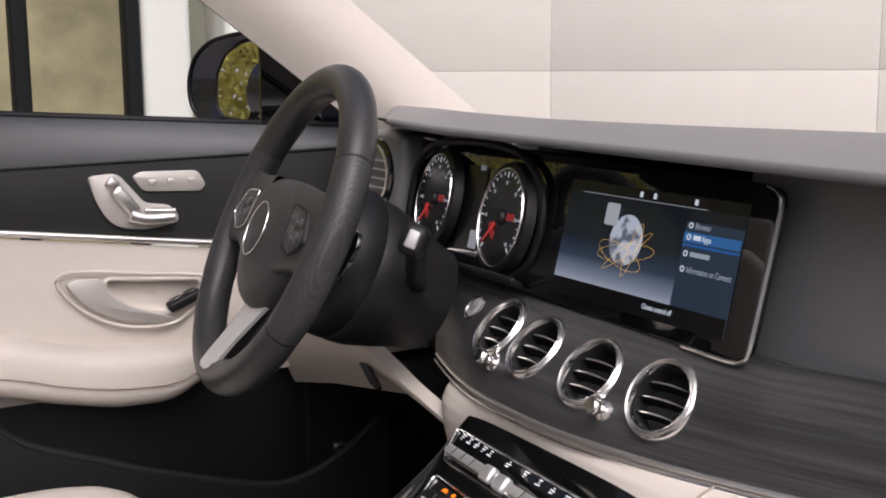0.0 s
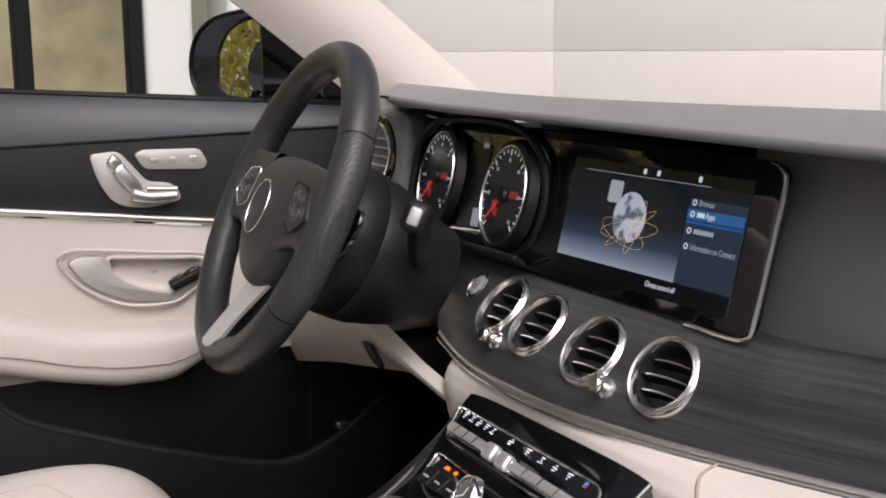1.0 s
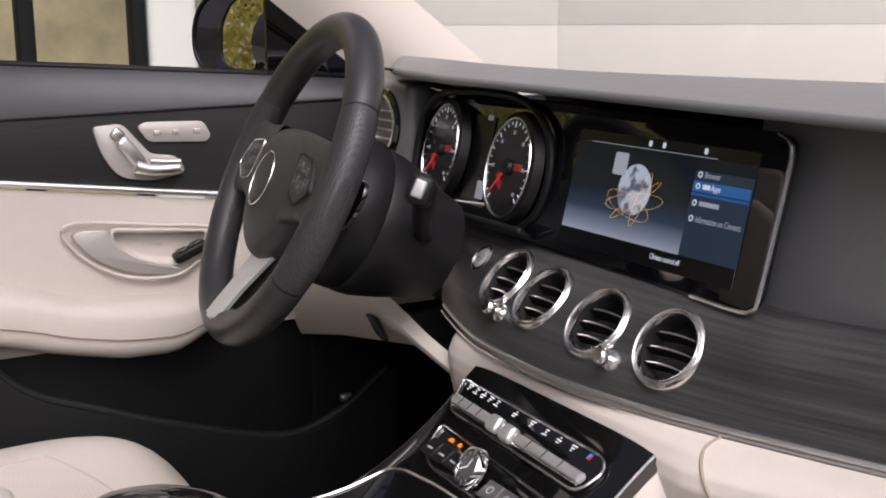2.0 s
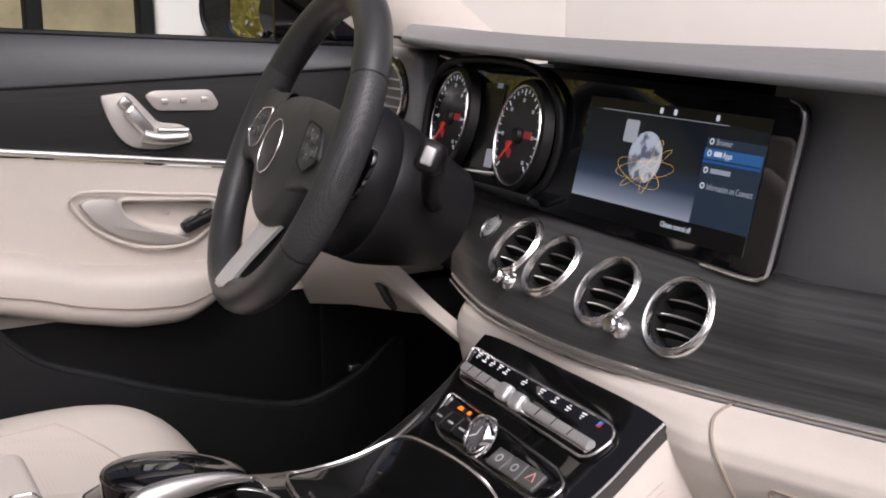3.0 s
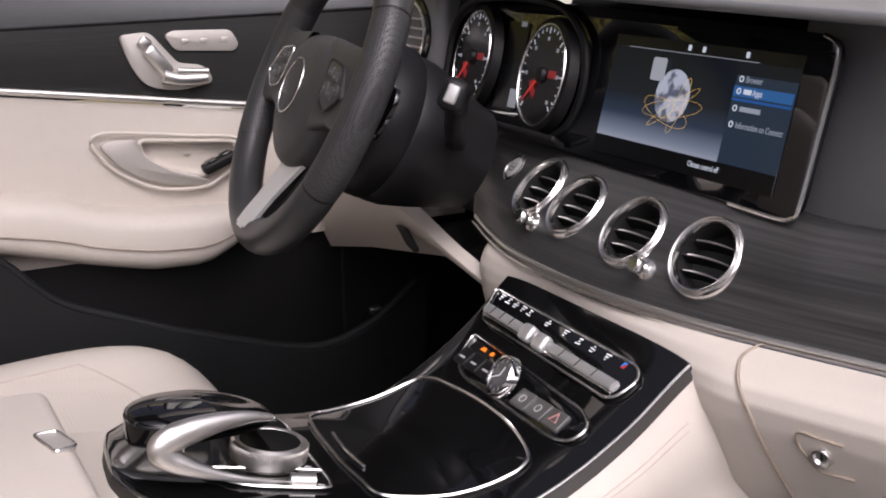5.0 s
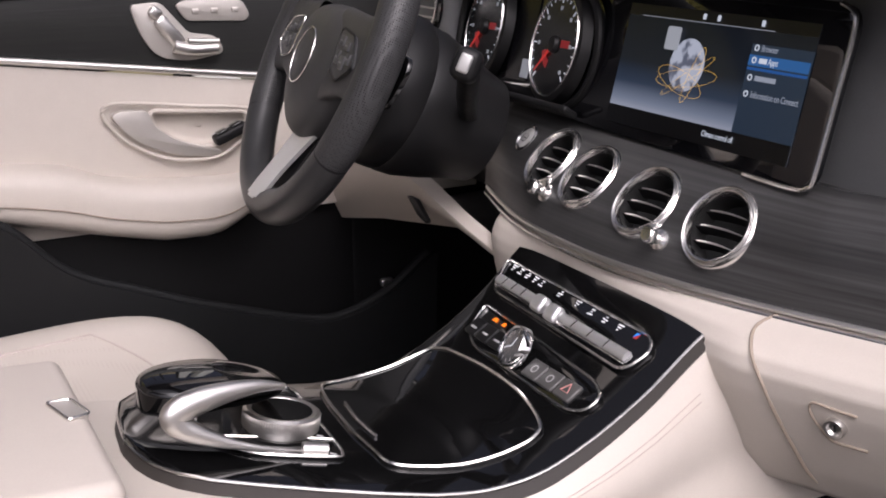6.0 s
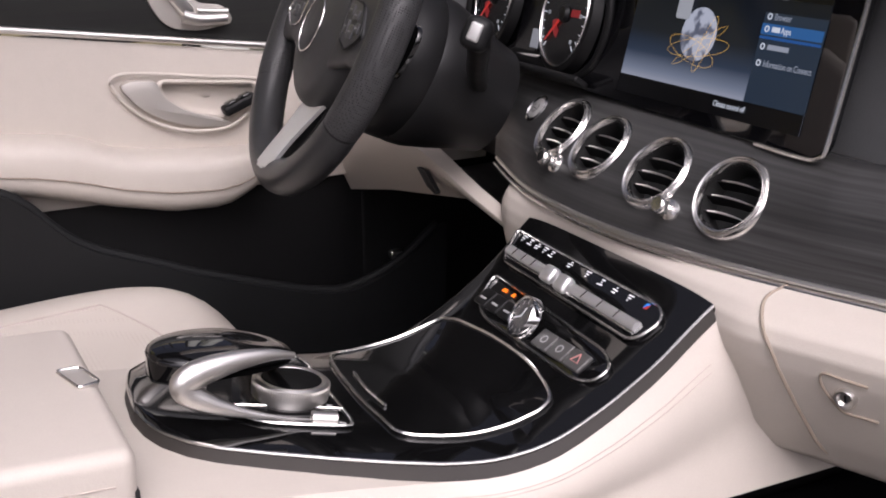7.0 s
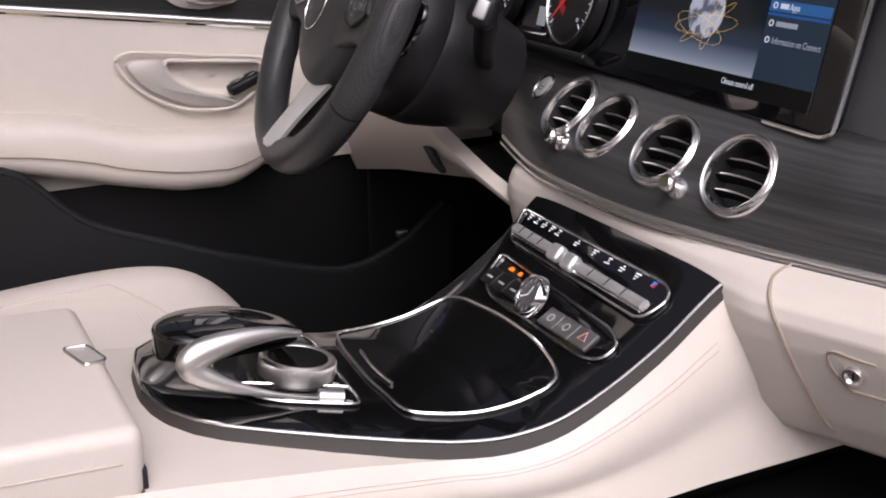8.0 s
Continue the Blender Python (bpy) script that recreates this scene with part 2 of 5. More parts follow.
def facade():
    f = thing("facade", "street facade with black posts, white columns and ochre stone", "facade", kind="structure")
    part("stone_wall", rounded_box(0.3, 2.4, 3.2, 0.02), OCHRE, f, m=pose(-5.6, 0.4, 1.6))
    for y, w in ((0.349, 0.064), (0.785, 0.056), (0.02, 0.05)):
        part("post", rounded_box(0.1, w, 3.2, 0.008), FRAME_BLACK, f, m=pose(-4, y, 1.6))
    part("rail", rounded_box(0.05, 0.9, 0.05, 0.008), FRAME_BLACK, f, m=pose(-4.02, 0.4, 0.45))
    for y, w in ((0.925, 0.205), (1.255, 0.16)):
        part("column", rounded_box(0.30, w, 3.2, 0.03), WHITE_STONE, f, m=pose(-4.1, y, 1.6))
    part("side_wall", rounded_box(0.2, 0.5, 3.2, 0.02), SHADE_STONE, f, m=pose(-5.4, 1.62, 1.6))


def tree(x, y, h, seed):
    rnd = random.Random(seed)
    t = thing("tree", "tree with yellow-green autumn leaves beside the street", "tree", pose(x, y, 0), group="street trees")
    part("trunk", tube([(0, 0, 0), (0.03, 0.02, h * 0.3), (-0.04, 0.05, h * 0.6), (0.02, 0, h * 0.9)], lambda u: 0.13 * (1 - 0.8 * u), 8), BARK, t)
    for k in range(6):
        a = rnd.uniform(0, 6.28)
        z = h * rnd.uniform(0.2, 0.6)
        part("limb", tube([(0, 0, z), (0.6 * math.cos(a), 0.6 * math.sin(a), z + 0.5), (1.2 * math.cos(a), 1.2 * math.sin(a), z + 0.8)], lambda u: 0.05 * (1 - 0.8 * u), 6), BARK, t)
    verts, faces = [], []
    for k in range(15000):
        a, q = rnd.uniform(0, 6.28), rnd.uniform(-1, 1)
        r = rnd.uniform(0.35, 1) ** 0.5 * (1.7 + 0.3 * math.sin(3 * a))
        c = Vector((r * math.cos(a) * math.sqrt(1 - q * q * 0.8), r * math.sin(a) * math.sqrt(1 - q * q * 0.8), h * 0.55 + q * h * 0.47))
        e = Euler((rnd.uniform(0, 6), rnd.uniform(0, 6), rnd.uniform(0, 6))).to_matrix()
        s = rnd.uniform(0.022, 0.055)
        n = len(verts)
        verts += [c + e @ Vector(p) * s for p in ((-1, 0, 0), (0, -0.6, 0.15), (1, 0, 0), (0, 0.6, 0.15))]
        faces.append((n, n + 1, n + 2, n + 3))
    me = bpy.data.meshes.new("crown")
    me.from_pydata(verts, [], faces)
    me.materials.append(LEAF)
    ob = new("crown", me)
    ob.parent = t
    return t


# Out of view: added to hold back low sky light from the passenger's side.
def sky_blocker_wall():
    b = thing("unseen_blocker", "unseen plain grey-beige wall added to block low sky light", "building", pose(9.0, -1.0, 0), kind="structure")
    part("front", rounded_box(0.4, 26, 2.4, 0.05), GREY_STONE, b, m=pose(0, 0, 1.2))
    part("plinth", rounded_box(0.5, 26, 0.6, 0.03), ASPHALT, b, m=pose(-0.03, 0, 0.3))


GREY_STONE = material("grey_beige_render", (0.46, 0.44, 0.41), 0.85, grain=0.1, scale=4, blotch=0.1)
ground()
outside_wall()
facade()
sky_blocker_wall()
for k, (x, y) in enumerate(((-4.6, -2.6), (-6.6, -4.0), (-4.4, -5.2), (-6.8, -7.2), (-4.2, -8.2), (-8.8, -5.6), (-8.4, -2.4))):
    tree(x, y, 3.6 + 0.5 * (k % 3), 10 + k)


# ---- car body: floor, roof, pillars, windscreen edge ----
def car_body():
    b = thing("car_body", "dark blue car body round the cabin, passenger side open", "car body", kind="structure")
    part("floor_pan", rounded_box(1.46, 2.6, 0.06, 0.01), CARPET, b, m=pose(MID, -0.6, 0.30))
    part("firewall", rounded_box(1.46, 0.05, 0.66, 0.01), CARPET, b, m=pose(MID, 0.62, 0.63))
    part("kick_panel", rounded_box(0.04, 0.5, 0.66, 0.01), BLACK_PLASTIC, b, m=pose(-0.76, 0.42, 0.62))
    part("tunnel", rounded_box(0.20, 2.2, 0.2, 0.03), CARPET, b, m=pose(-0.025, -0.5, 0.42))
    part("carpet_edge", rounded_box(0.24, 0.9, 0.05, 0.02), CARPET, b, m=pose(0.20, 0.0, 0.47))
    # roof out of view; its opening is placed to light seat and console
    for x, w in ((-0.47, 0.30), (0.44, 0.10)):
        part("roof_panel", rounded_box(w, 1.7, 0.05, 0.02), BLACK_PLASTIC, b, m=pose(x, -1.05, 1.46))
    for y, w in ((-0.27, 0.14), (-0.86, 0.05), (-1.45, 0.9)):
        part("roof_bar", rounded_box(0.9, w, 0.04, 0.015), BLACK_PLASTIC, b, m=pose(MID, y, 1.47))
    # unseen rail, added to keep the sky out of the console's reflection
    part("unseen_cant_rail", rounded_box(0.09, 1.75, 0.16, 0.04), BLACK_PLASTIC, b, m=pose(-0.63, -1.05, 1.37, 0, 18, 0))
    part("rear_bulkhead", rounded_box(1.4, 0.06, 0.75, 0.02), BEIGE, b, m=pose(MID, -1.9, 0.7))
    part("centre_pillar", rounded_box(0.05, 0.14, 0.5, 0.02), BLACK_PLASTIC, b, m=pose(-0.70, -1.05, 1.24, 0, 12, 0))
    # dark band along the foot of the windscreen
    band = [(x, 0.805 - 0.62 * (x - MID) ** 2, 0.981) for x in np.linspace(-0.69, 0.62, 28)]
    part("windscreen_seal", tube(smooth_path(band, 2), 0.005, 8, flat=0.8), BLACK_PLASTIC, b)
    part("bonnet", rounded_box(1.5, 1.0, 0.03, 0.015), PAINT, b, m=pose(MID, 1.36, 0.895, -4))


def pillar_strip(name, mat, owner, offs, bulge, thick, nv=8):
    """A strip along the windscreen pillar between two offsets from its rear edge."""
    def f(u, v):
        z = 0.93 + 0.55 * u
        y = 0.298 - (z - 0.99) * 1.40 + offs[0] + (offs[1] - offs[0]) * v + 0.10 * max(0, u - 0.4) ** 2
        x = -0.715 + 0.22 * (z - 0.99) + bulge * math.sin(math.pi * v)
        return Vector((x, y, z))
    return part(name, thicken(grid(f, 24, nv), thick), mat, owner)


def a_pillar():
    p = thing("windscreen_pillar", "beige lined windscreen pillar with dark seals", "pillar", kind="structure")
    pillar_strip("lining", BEIGE_SMOOTH, p, (-0.028, 0.175), 0.018, 0.012, 12)
    pillar_strip("door_seal", BLACK_PLASTIC, p, (-0.032, -0.026), 0.004, 0.003)
    pillar_strip("windscreen_trim", DASH_LEATHER, p, (0.174, 0.182), 0.003, 0.003)


car_body()
a_pillar()

# ---- dashboard ----
YBOT = [(-0.75, 0.31), (-0.5, 0.235), (-0.308, 0.172), (-0.22, 0.144), (-0.15, 0.130), (-0.031, 0.126), (0.041, 0.137), (0.099, 0.150), (0.15, 0.166), (0.197, 0.183), (0.263, 0.208), (0.45, 0.28), (0.68, 0.36)]


def ybot(x):
    return sum(interp(x + d, YBOT) for d in (-0.04, -0.02, 0, 0.02, 0.04)) / 5


def ytop(x):
    return max(0.212, ybot(x) + 0.035)


ZTOP, ZBOT = 0.838, 0.744
SCREEN = pose(0.0424, 0.2155, 0.9085, 76.0, 0, 0) @ Matrix.Scale(0.95, 4)


def trim_point(x, v):
    k = 0.009 * math.sin(math.pi * min(1, max(0, v)))
    return Vector((x, ybot(x) + (ytop(x) - ybot(x)) * v - k, ZBOT + (ZTOP - ZBOT) * v + k * 0.6))


VENTS = ((-0.182, 0.590), (-0.104, 0.552), (-0.008, 0.508), (0.085, 0.482))


def trim_frame(x, v, lift=0.0):
    """A pose on the wood trim: x along it, y up it, z out of it."""
    p = trim_point(x, v)
    ex = (trim_point(x + 0.03, v) - trim_point(x - 0.03, v)).normalized()
    ey = trim_point(x, v + 0.1) - trim_point(x, v - 0.1)
    ez = ex.cross(ey).normalized()
    ey = ez.cross(ex)
    m = Matrix((ex, ey, ez)).transposed().to_4x4()
    m.translation = p + ez * lift
    return m


ROLL = [(0.0, 0.0), (-0.014, -0.004), (-0.032, -0.012), (-0.044, -0.024), (-0.047, -0.036), (-0.042, -0.055), (-0.025, -0.09), (-0.004, -0.125), (0.02, -0.155), (0.06, -0.165)]


def roll_point(x, v, lift=0.0):
    q = min(v, 0.9999) * (len(ROLL) - 1)
    i = int(q)
    t = q - i
    a, b = ROLL[i], ROLL[i + 1]
    dy, dz = a[0] + (b[0] - a[0]) * t, a[1] + (b[1] - a[1]) * t
    if dy < 0:
        dy *= min(1.06, max(0.10, (ybot(x) - 0.122) / 0.047))
    end = max(0.0, (-0.21 - x) / 0.066)  # the roll tapers at its driver's end
    return Vector((x, ybot(x) + dy * (1 - 0.5 * end * end) + 0.03 * end ** 2 - lift, ZBOT - 0.005 + dz * (1 - 0.75 * end ** 2)))


def roll_at(x, z, lift=0.0):
    """The point of the roll at x and height z."""
    v = interp(ZBOT - 0.005 - z, [(-d, k / (len(ROLL) - 1)) for k, (_, d) in enumerate(ROLL)])
    return roll_point(x, v, lift)


def dash_box():
    d = thing("dashboard", "dashboard with dark leather top, black ash trim and beige base", "dashboard")
    def top(u, v):
        x = -0.70 + 1.36 * u
        back = 0.80 - 0.62 * (x - MID) ** 2
        lip = 0.186 + 0.016 * u + 0.6 * max(0, -0.49 - x)
        if v < 0.3:
            a = math.pi * (v / 0.3 - 0.5)
            return Vector((x, lip + 0.005 - 0.005 * math.cos(a), 1.008 + 0.005 * math.sin(a) - 0.012 * u + 0.012 * max(0, 0.25 - u) * 4 * 0.8))
        s = (v - 0.3) / 0.7
        return Vector((x, lip + 0.008 + s * (back - lip - 0.008), 1.013 - 0.026 * s - 0.012 * u * (1 - s) + 0.012 * max(0, 0.25 - u) * 4 * 0.8 * (1 - s) + 0.004 * math.sin(math.pi * s)))
    part("top_pad", thicken(grid(top, 48, 30), 0.004), DASH_LEATHER, d, "dark grey grained leather pad")
    def under(u, v):
        x = -0.52 + 1.18 * u
        return Vector((x, 0.192 + 0.016 * u + 0.125 * v, 1.0045 - 0.010 * u + 0.012 * max(0, 0.25 - u) * 3.2 * (1 - v) - 0.002 * v))
    part("lip_underside", thicken(grid(under, 20, 4), 0.003), BLACK_PLASTIC, d)
    def upper_right(u, v):
        x = 0.10 + 0.57 * u
        return Vector((x, 0.243 + 0.006 * math.sqrt(u) + 0.30 * max(0, x - 0.2) ** 1.5 + 0.015 * v - 0.006 * math.sin(math.pi * v), 0.800 + 0.20 * v))
    part("passenger_panel", thicken(grid(upper_right, 24, 10), 0.004), DASH_LEATHER, d, "dark leather panel beside the screen")
    part("screen_backing", rounded_box(0.66, 0.03, 0.16, 0.006), BLACK_PLASTIC, d, m=pose(-0.222, 0.290, 0.900, -13))
    def ledge(u, v):
        x = -0.33 + 0.99 * u
        y0 = ytop(x)
        return Vector((x, y0 - 0.001 + 0.09 * v, ZTOP - 0.002 - 0.012 * v))
    part("ledge", thicken(grid(ledge, 40, 2), 0.003), WOOD, d)
    def trim(u, v):
        return trim_point(-0.335 + 0.995 * u, v)
    tb = grid(trim, 240, 30)
    holes = [trim_point(x, v) for x, v in VENTS]
    gone = [f for f in tb.faces if any((f.calc_center_median() - h).length < 0.0318 for h in holes)]
    bmesh.ops.delete(tb, geom=gone, context="FACES")
    part("wood_trim", thicken(tb, -0.004), WOOD, d, "black open-pore ash trim")
    for off, r, mat in ((0.0, 0.0032, SILVER), (-0.0065, 0.0022, CHROME)):
        strip = [Vector((x, ybot(x) - 0.003 + off * 0.5, ZBOT - 0.001 + off)) for x in np.linspace(-0.325, 0.66, 70)]
        part("silver_strip", tube(strip, r, 8), mat, d, "thin silver strip under the wood")
    def roll(u, v):
        return roll_point(-0.272 + 0.93 * u, v)
    part("lower_roll", thicken(grid(roll, 60, 45), 0.006), BEIGE, d, "beige leather lower dashboard")
    seam = smooth_path([roll_at(x, z, 0.0008) for x, z in ((0.163, 0.7385), (0.162, 0.732), (0.170, 0.725), (0.180, 0.715), (0.189, 0.700), (0.194, 0.670), (0.197, 0.635), (0.198, 0.605), (0.198, 0.580))], 5)
    part("glovebox_gap", tube(seam, 0.0016, 6), SEAM, d, "shadow gap round the glovebox lid")
    lo = smooth_path([roll_at(x, z, 0.0012) for x, z in ((0.262, 0.689), (0.246, 0.690), (0.229, 0.691), (0.226, 0.680), (0.231, 0.664), (0.237, 0.657), (0.250, 0.657), (0.262, 0.657))], 5)
    part("lock_recess", tube(lo, 0.0012, 6), SEAM, d, "outline of the glovebox handle")
    k = part("glovebox_lock", lathe([(0, 0.002), (0.0045, 0.002), (0.006, 0.0045), (0.0078, 0.005), (0.0088, 0.002), (0.009, -0.004)], 28), SILVER, d, "round glovebox lock", m=Matrix.Translation(roll_at(0.243, 0.674, 0.001)) @ pose(0, 0, 0, 104, 0, 20))
    part("key_slot", rounded_box(0.002, 0.007, 0.001, 0.0003, seg=1), DARK, k, m=pose(0, 0, 0.0026))
    # knee panel and black shroud round the column
    KNEE_TOP = [(-0.75, 0.742), (-0.53, 0.744), (-0.44, 0.742), (-0.40, 0.733), (-0.364, 0.724), (-0.32, 0.713), (-0.26, 0.702), (-0.19, 0.690)]
    KNEE_BOTTOM = [(-0.79, 0.601), (-0.59, 0.646), (-0.365, 0.686), (-0.30, 0.683), (-0.19, 0.670)]
    def knee(u, v):
        x = -0.74 + 0.55 * u
        zt = sum(interp(x + q, KNEE_TOP) for q in (-0.012, 0, 0.012)) / 3
        zb = interp(x, KNEE_BOTTOM)
        return Vector((x, 0.130 + 0.028 * v + 0.018 * (1 - min(1, v / 0.12)) ** 2 - 0.010 * math.sin(math.pi * v), zt + (zb - zt) * v))
    part("knee_panel", thicken(grid(knee, 44, 18), 0.006), BEIGE_SMOOTH, d, "beige knee panel")
    def kneeunder(u, v):
        x = -0.74 + 0.55 * u
        return Vector((x, 0.160 + 0.25 * v, interp(x, KNEE_BOTTOM) + 0.004 + 0.01 * v))
    part("knee_underside", thicken(grid(kneeunder, 20, 3), 0.005), BLACK_PLASTIC, d)
    slot = rounded_outline([(-0.030, 0.004), (-0.006, 0.0085), (0.030, -0.003), (0.028, -0.008), (0.004, -0.0075)], 0.004)
    part("brake_release", moved(plate(slot, 0.006, 0.001), pose(-0.412, 0.1235, 0.704, 86, 12, 0)), BLACK_PLASTIC, d, "black brake release pull")
    def cowl(u, v):
        """Black cover between the column and the wood."""
        x = -0.64 + 0.355 * u
        bump = math.exp(-((x + 0.36) / 0.085) ** 2)
        top = 0.845 - 0.030 * max(0, (u - 0.6) / 0.4)
        z = 0.700 + (top - 0.700) * v
        return Vector((x, 0.240 - 0.045 * bump * math.sin(math.pi * (0.2 + 0.6 * v)) + 0.05 * max(0, v - 0.6) + 0.03 * (1 - v) ** 2, z))
    part("column_surround", thicken(grid(cowl, 40, 16), 0.006), COVER_BLACK, d, "black cover round the steering column")
    # end piece with the driver's side vent
    h = part("end_housing", rounded_box(0.20, 0.075, 0.118, 0.014, seg=4), DASH_LEATHER, d, m=pose(-0.583, 0.246, 0.934, -3))
    side = part("side_vent", lathe([(0.036, -0.02), (0.036, 0.004), (0.0375, 0.006), (0.0395, 0.005), (0.040, 0.001)], 40), CHROME, d, "round chrome ringed side air vent", m=pose(-0.548, 0.207, 0.938, 87, 0, 0))
    part("bowl", lathe([(0, -0.002), (0.0355, -0.002)], 32), DARK, side)
    part("collar", lathe([(0.040, 0.003), (0.047, 0.0015), (0.049, -0.008)], 40), PIANO, side)
    for k in (-0.018, -0.006, 0.006, 0.018):
        part("slat", rounded_box(2 * math.sqrt(0.0355 ** 2 - k * k), 0.0022, 0.004, 0.0008), SILVER, side, m=pose(0, k, 0.0015, 0, 0, 0))
    return d


def screens():
    s = thing("display_panel", "wide black glass panel with dials and a lit screen", "display", SCREEN)
    out = rounded_outline([(-0.54, -0.068), (0.0, -0.078), (0.1215, -0.080), (0.1235, 0.080), (-0.54, 0.090)], [0.01, 0.05, 0.022, 0.024, 0.01])
    part("glass", plate(out, 0.010, 0.0012), GLOSS, s, "one long sheet of glossy black glass")
    rim = smooth_path([(0.04, -0.0795, 0), (0.10, -0.0805, 0.0), (0.1185, -0.0770, 0.0), (0.1235, -0.065, 0), (0.1250, 0.0, 0), (0.1250, 0.058, 0), (0.1190, 0.073, 0), (0.104, 0.079, 0)], 5)
    part("rim", tube(rim, 0.0022, 8), CHROME, s, "thin chrome rim at the panel's end")
    # centre screen
    W = lambda n, c, e: material(n, tuple(0.1 * k for k in c), 0.3, emit=c, strength=0.62 * e)
    base = part("screen", plate([(-0.180, -0.064), (0.0893, -0.064), (0.0893, 0.060), (-0.180, 0.060)], 0.0006), SCREEN_MAT, s, "lit screen with a globe and a menu", m=pose(0, 0, 0.0007))
    z = 0.0006
    def pane(name, x0, y0, x1, y1, mat, lift=0.0):
        return part(name, plate([(x0, y0), (x1, y0), (x1, y1), (x0, y1)], 0.0004), mat, base, m=pose(0, 0, z + lift))
    menu_mat = W("menu_slate", (0.026, 0.041, 0.064), 0.7)
    pane("menu", 0.0125, -0.0455, 0.0900, 0.036, menu_mat)
    pane("top_bar", -0.180, 0.0485, 0.090, 0.060, W("bar_black", (0.004, 0.004, 0.005), 0.5))
    pane("bottom_bar", -0.180, -0.064, 0.090, -0.0455, W("bar_black_low", (0.003, 0.003, 0.004), 0.5))
    pane("underline", -0.156, 0.0484, 0.037, 0.0492, W("line_grey", (0.3, 0.3, 0.32), 0.8), 0.0006)
    pane("highlight_bar", 0.0128, 0.0165, 0.0886, 0.0262, W("row_blue", (0.03, 0.115, 0.29), 0.9), 0.0006)
    pane("highlight_edge", 0.0128, 0.0125, 0.0886, 0.0150, W("row_edge_blue", (0.02, 0.09, 0.28), 0.9), 0.0006)
    white = W("screen_white", (0.75, 0.77, 0.8), 0.8)
    grey = W("screen_grey", (0.36, 0.38, 0.42), 0.8)
    for words, y, x, mat in (("Browser", 0.0298, 0.0265, grey), ("Apps", 0.0188, 0.0385, white), ("Information on Connect", -0.0118, 0.0265, grey)):
        text_mesh("caption", words, 0.0085, mat, base, pose(x, y, z + 0.0012) @ Matrix.Diagonal((0.72, 1, 1, 1)))
    pane("word_bar", 0.0265, 0.0192, 0.0365, 0.0238, white, 0.0010)
    pane("word_bar", 0.0265, 0.0035, 0.0530, 0.0080, grey, 0.0010)
    text_mesh("caption", "Climate control off", 0.0078, white, base, pose(-0.0035, -0.0555, z + 0.0012) @ Matrix.Diagonal((0.72, 1, 1, 1)), "CENTER")
    for y in (0.0325, 0.0215, 0.0058, -0.0090):
        part("menu_icon", flat_ring(0.0018, 0.0030, 0, 16, h=0.0003), white, base, m=pose(0.0205, y, z + 0.0012))
    for x in (-0.0605, -0.0396, 0.0209):
        part("status_icon", plate(rounded_outline([(-0.0022, -0.0028), (0.0022, -0.0028), (0.0022, 0.0028), (-0.0022, 0.0028)], 0.001, 2), 0.0003), white, base, m=pose(x, 0.0545, z + 0.0010))
    # globe with golden orbits and a floating card
    part("globe", lathe([(0, 0.0016), (0.012, 0.0014), (0.022, 0.0009), (0.026, 0.0002)], 36), GLOBE_MAT, base, "pale grey globe", m=pose(-0.0715, 0.0065, z))
    for a, e, r, ox, oy in ((8, 0.20, 0.044, 0.002, -0.002), (-14, 0.30, 0.036, -0.006, -0.006), (33, 0.11, 0.040, 0.004, 0.000), (72, 0.22, 0.029, 0.012, 0.002)):
        orb = [Vector((r * math.cos(q), r * e * math.sin(q), 0)) for q in np.linspace(0, 2 * math.pi, 40, endpoint=False)]
        part("orbit", moved(tube(orb, 0.00013, 5, closed=True), pose(-0.068 + ox, -0.004 + oy, z + 0.0022, 0, 0, a)), GOLD, base, "thin golden orbit line")
    part("card", plate(rounded_outline([(-0.0105, -0.0115), (0.0105, -0.0115), (0.0105, 0.0115), (-0.0105, 0.0115)], 0.003, 3), 0.0006), W("card_grey", (0.42, 0.42, 0.43), 0.8), base, m=pose(-0.0985, 0.030, z + 0.0024))
    # two dials
    for cx, cy, lift, turn in ((-0.464, 0.0095, 0.006, -9), (-0.2975, 0.003, 0.007, -8)):
        g = part("dial", lathe([(0, 0.001), (0.055, 0.001)], 48), BLACK_GAUGE, s, "round dial with chrome ring", m=pose(cx, cy, lift, 0, turn, 0) @ Matrix.Scale(1.05, 4))
        part("ring", lathe([(0.0545, 0.0005), (0.0546, 0.0026), (0.0552, 0.0034), (0.0562, 0.0034), (0.0568, 0.0022)], 56), CHROME, g)
        part("cowl", lathe([(0.0568, 0.0022), (0.059, 0.0020), (0.0625, 0.0005), (0.066, -0.010)], 56), BLACK_PLASTIC, g)
        for k in range(25):
            a = radians(225 - 270 * k / 24)
            big = k % 4 == 0
            part("tick", rounded_box(0.007 if big else 0.004, 0.0011 if big else 0.0007, 0.0006, 0.0002, seg=1), WHITE_MARK, g, m=Matrix.Rotation(a, 4, "Z") @ pose(0.0485 if big else 0.050, 0, 0.0016))
            if big and k not in (0,):
                part("numeral", rounded_box(0.0055, 0.0042, 0.0005, 0.0002, seg=1), GREY_MARK, g, m=pose(0.0395 * math.cos(a), 0.0395 * math.sin(a), 0.0014))
        part("red_scale", flat_ring(0.019, 0.028, 0.0012, 20, radians(198), radians(250), 0.0004), RED_DIM, g)
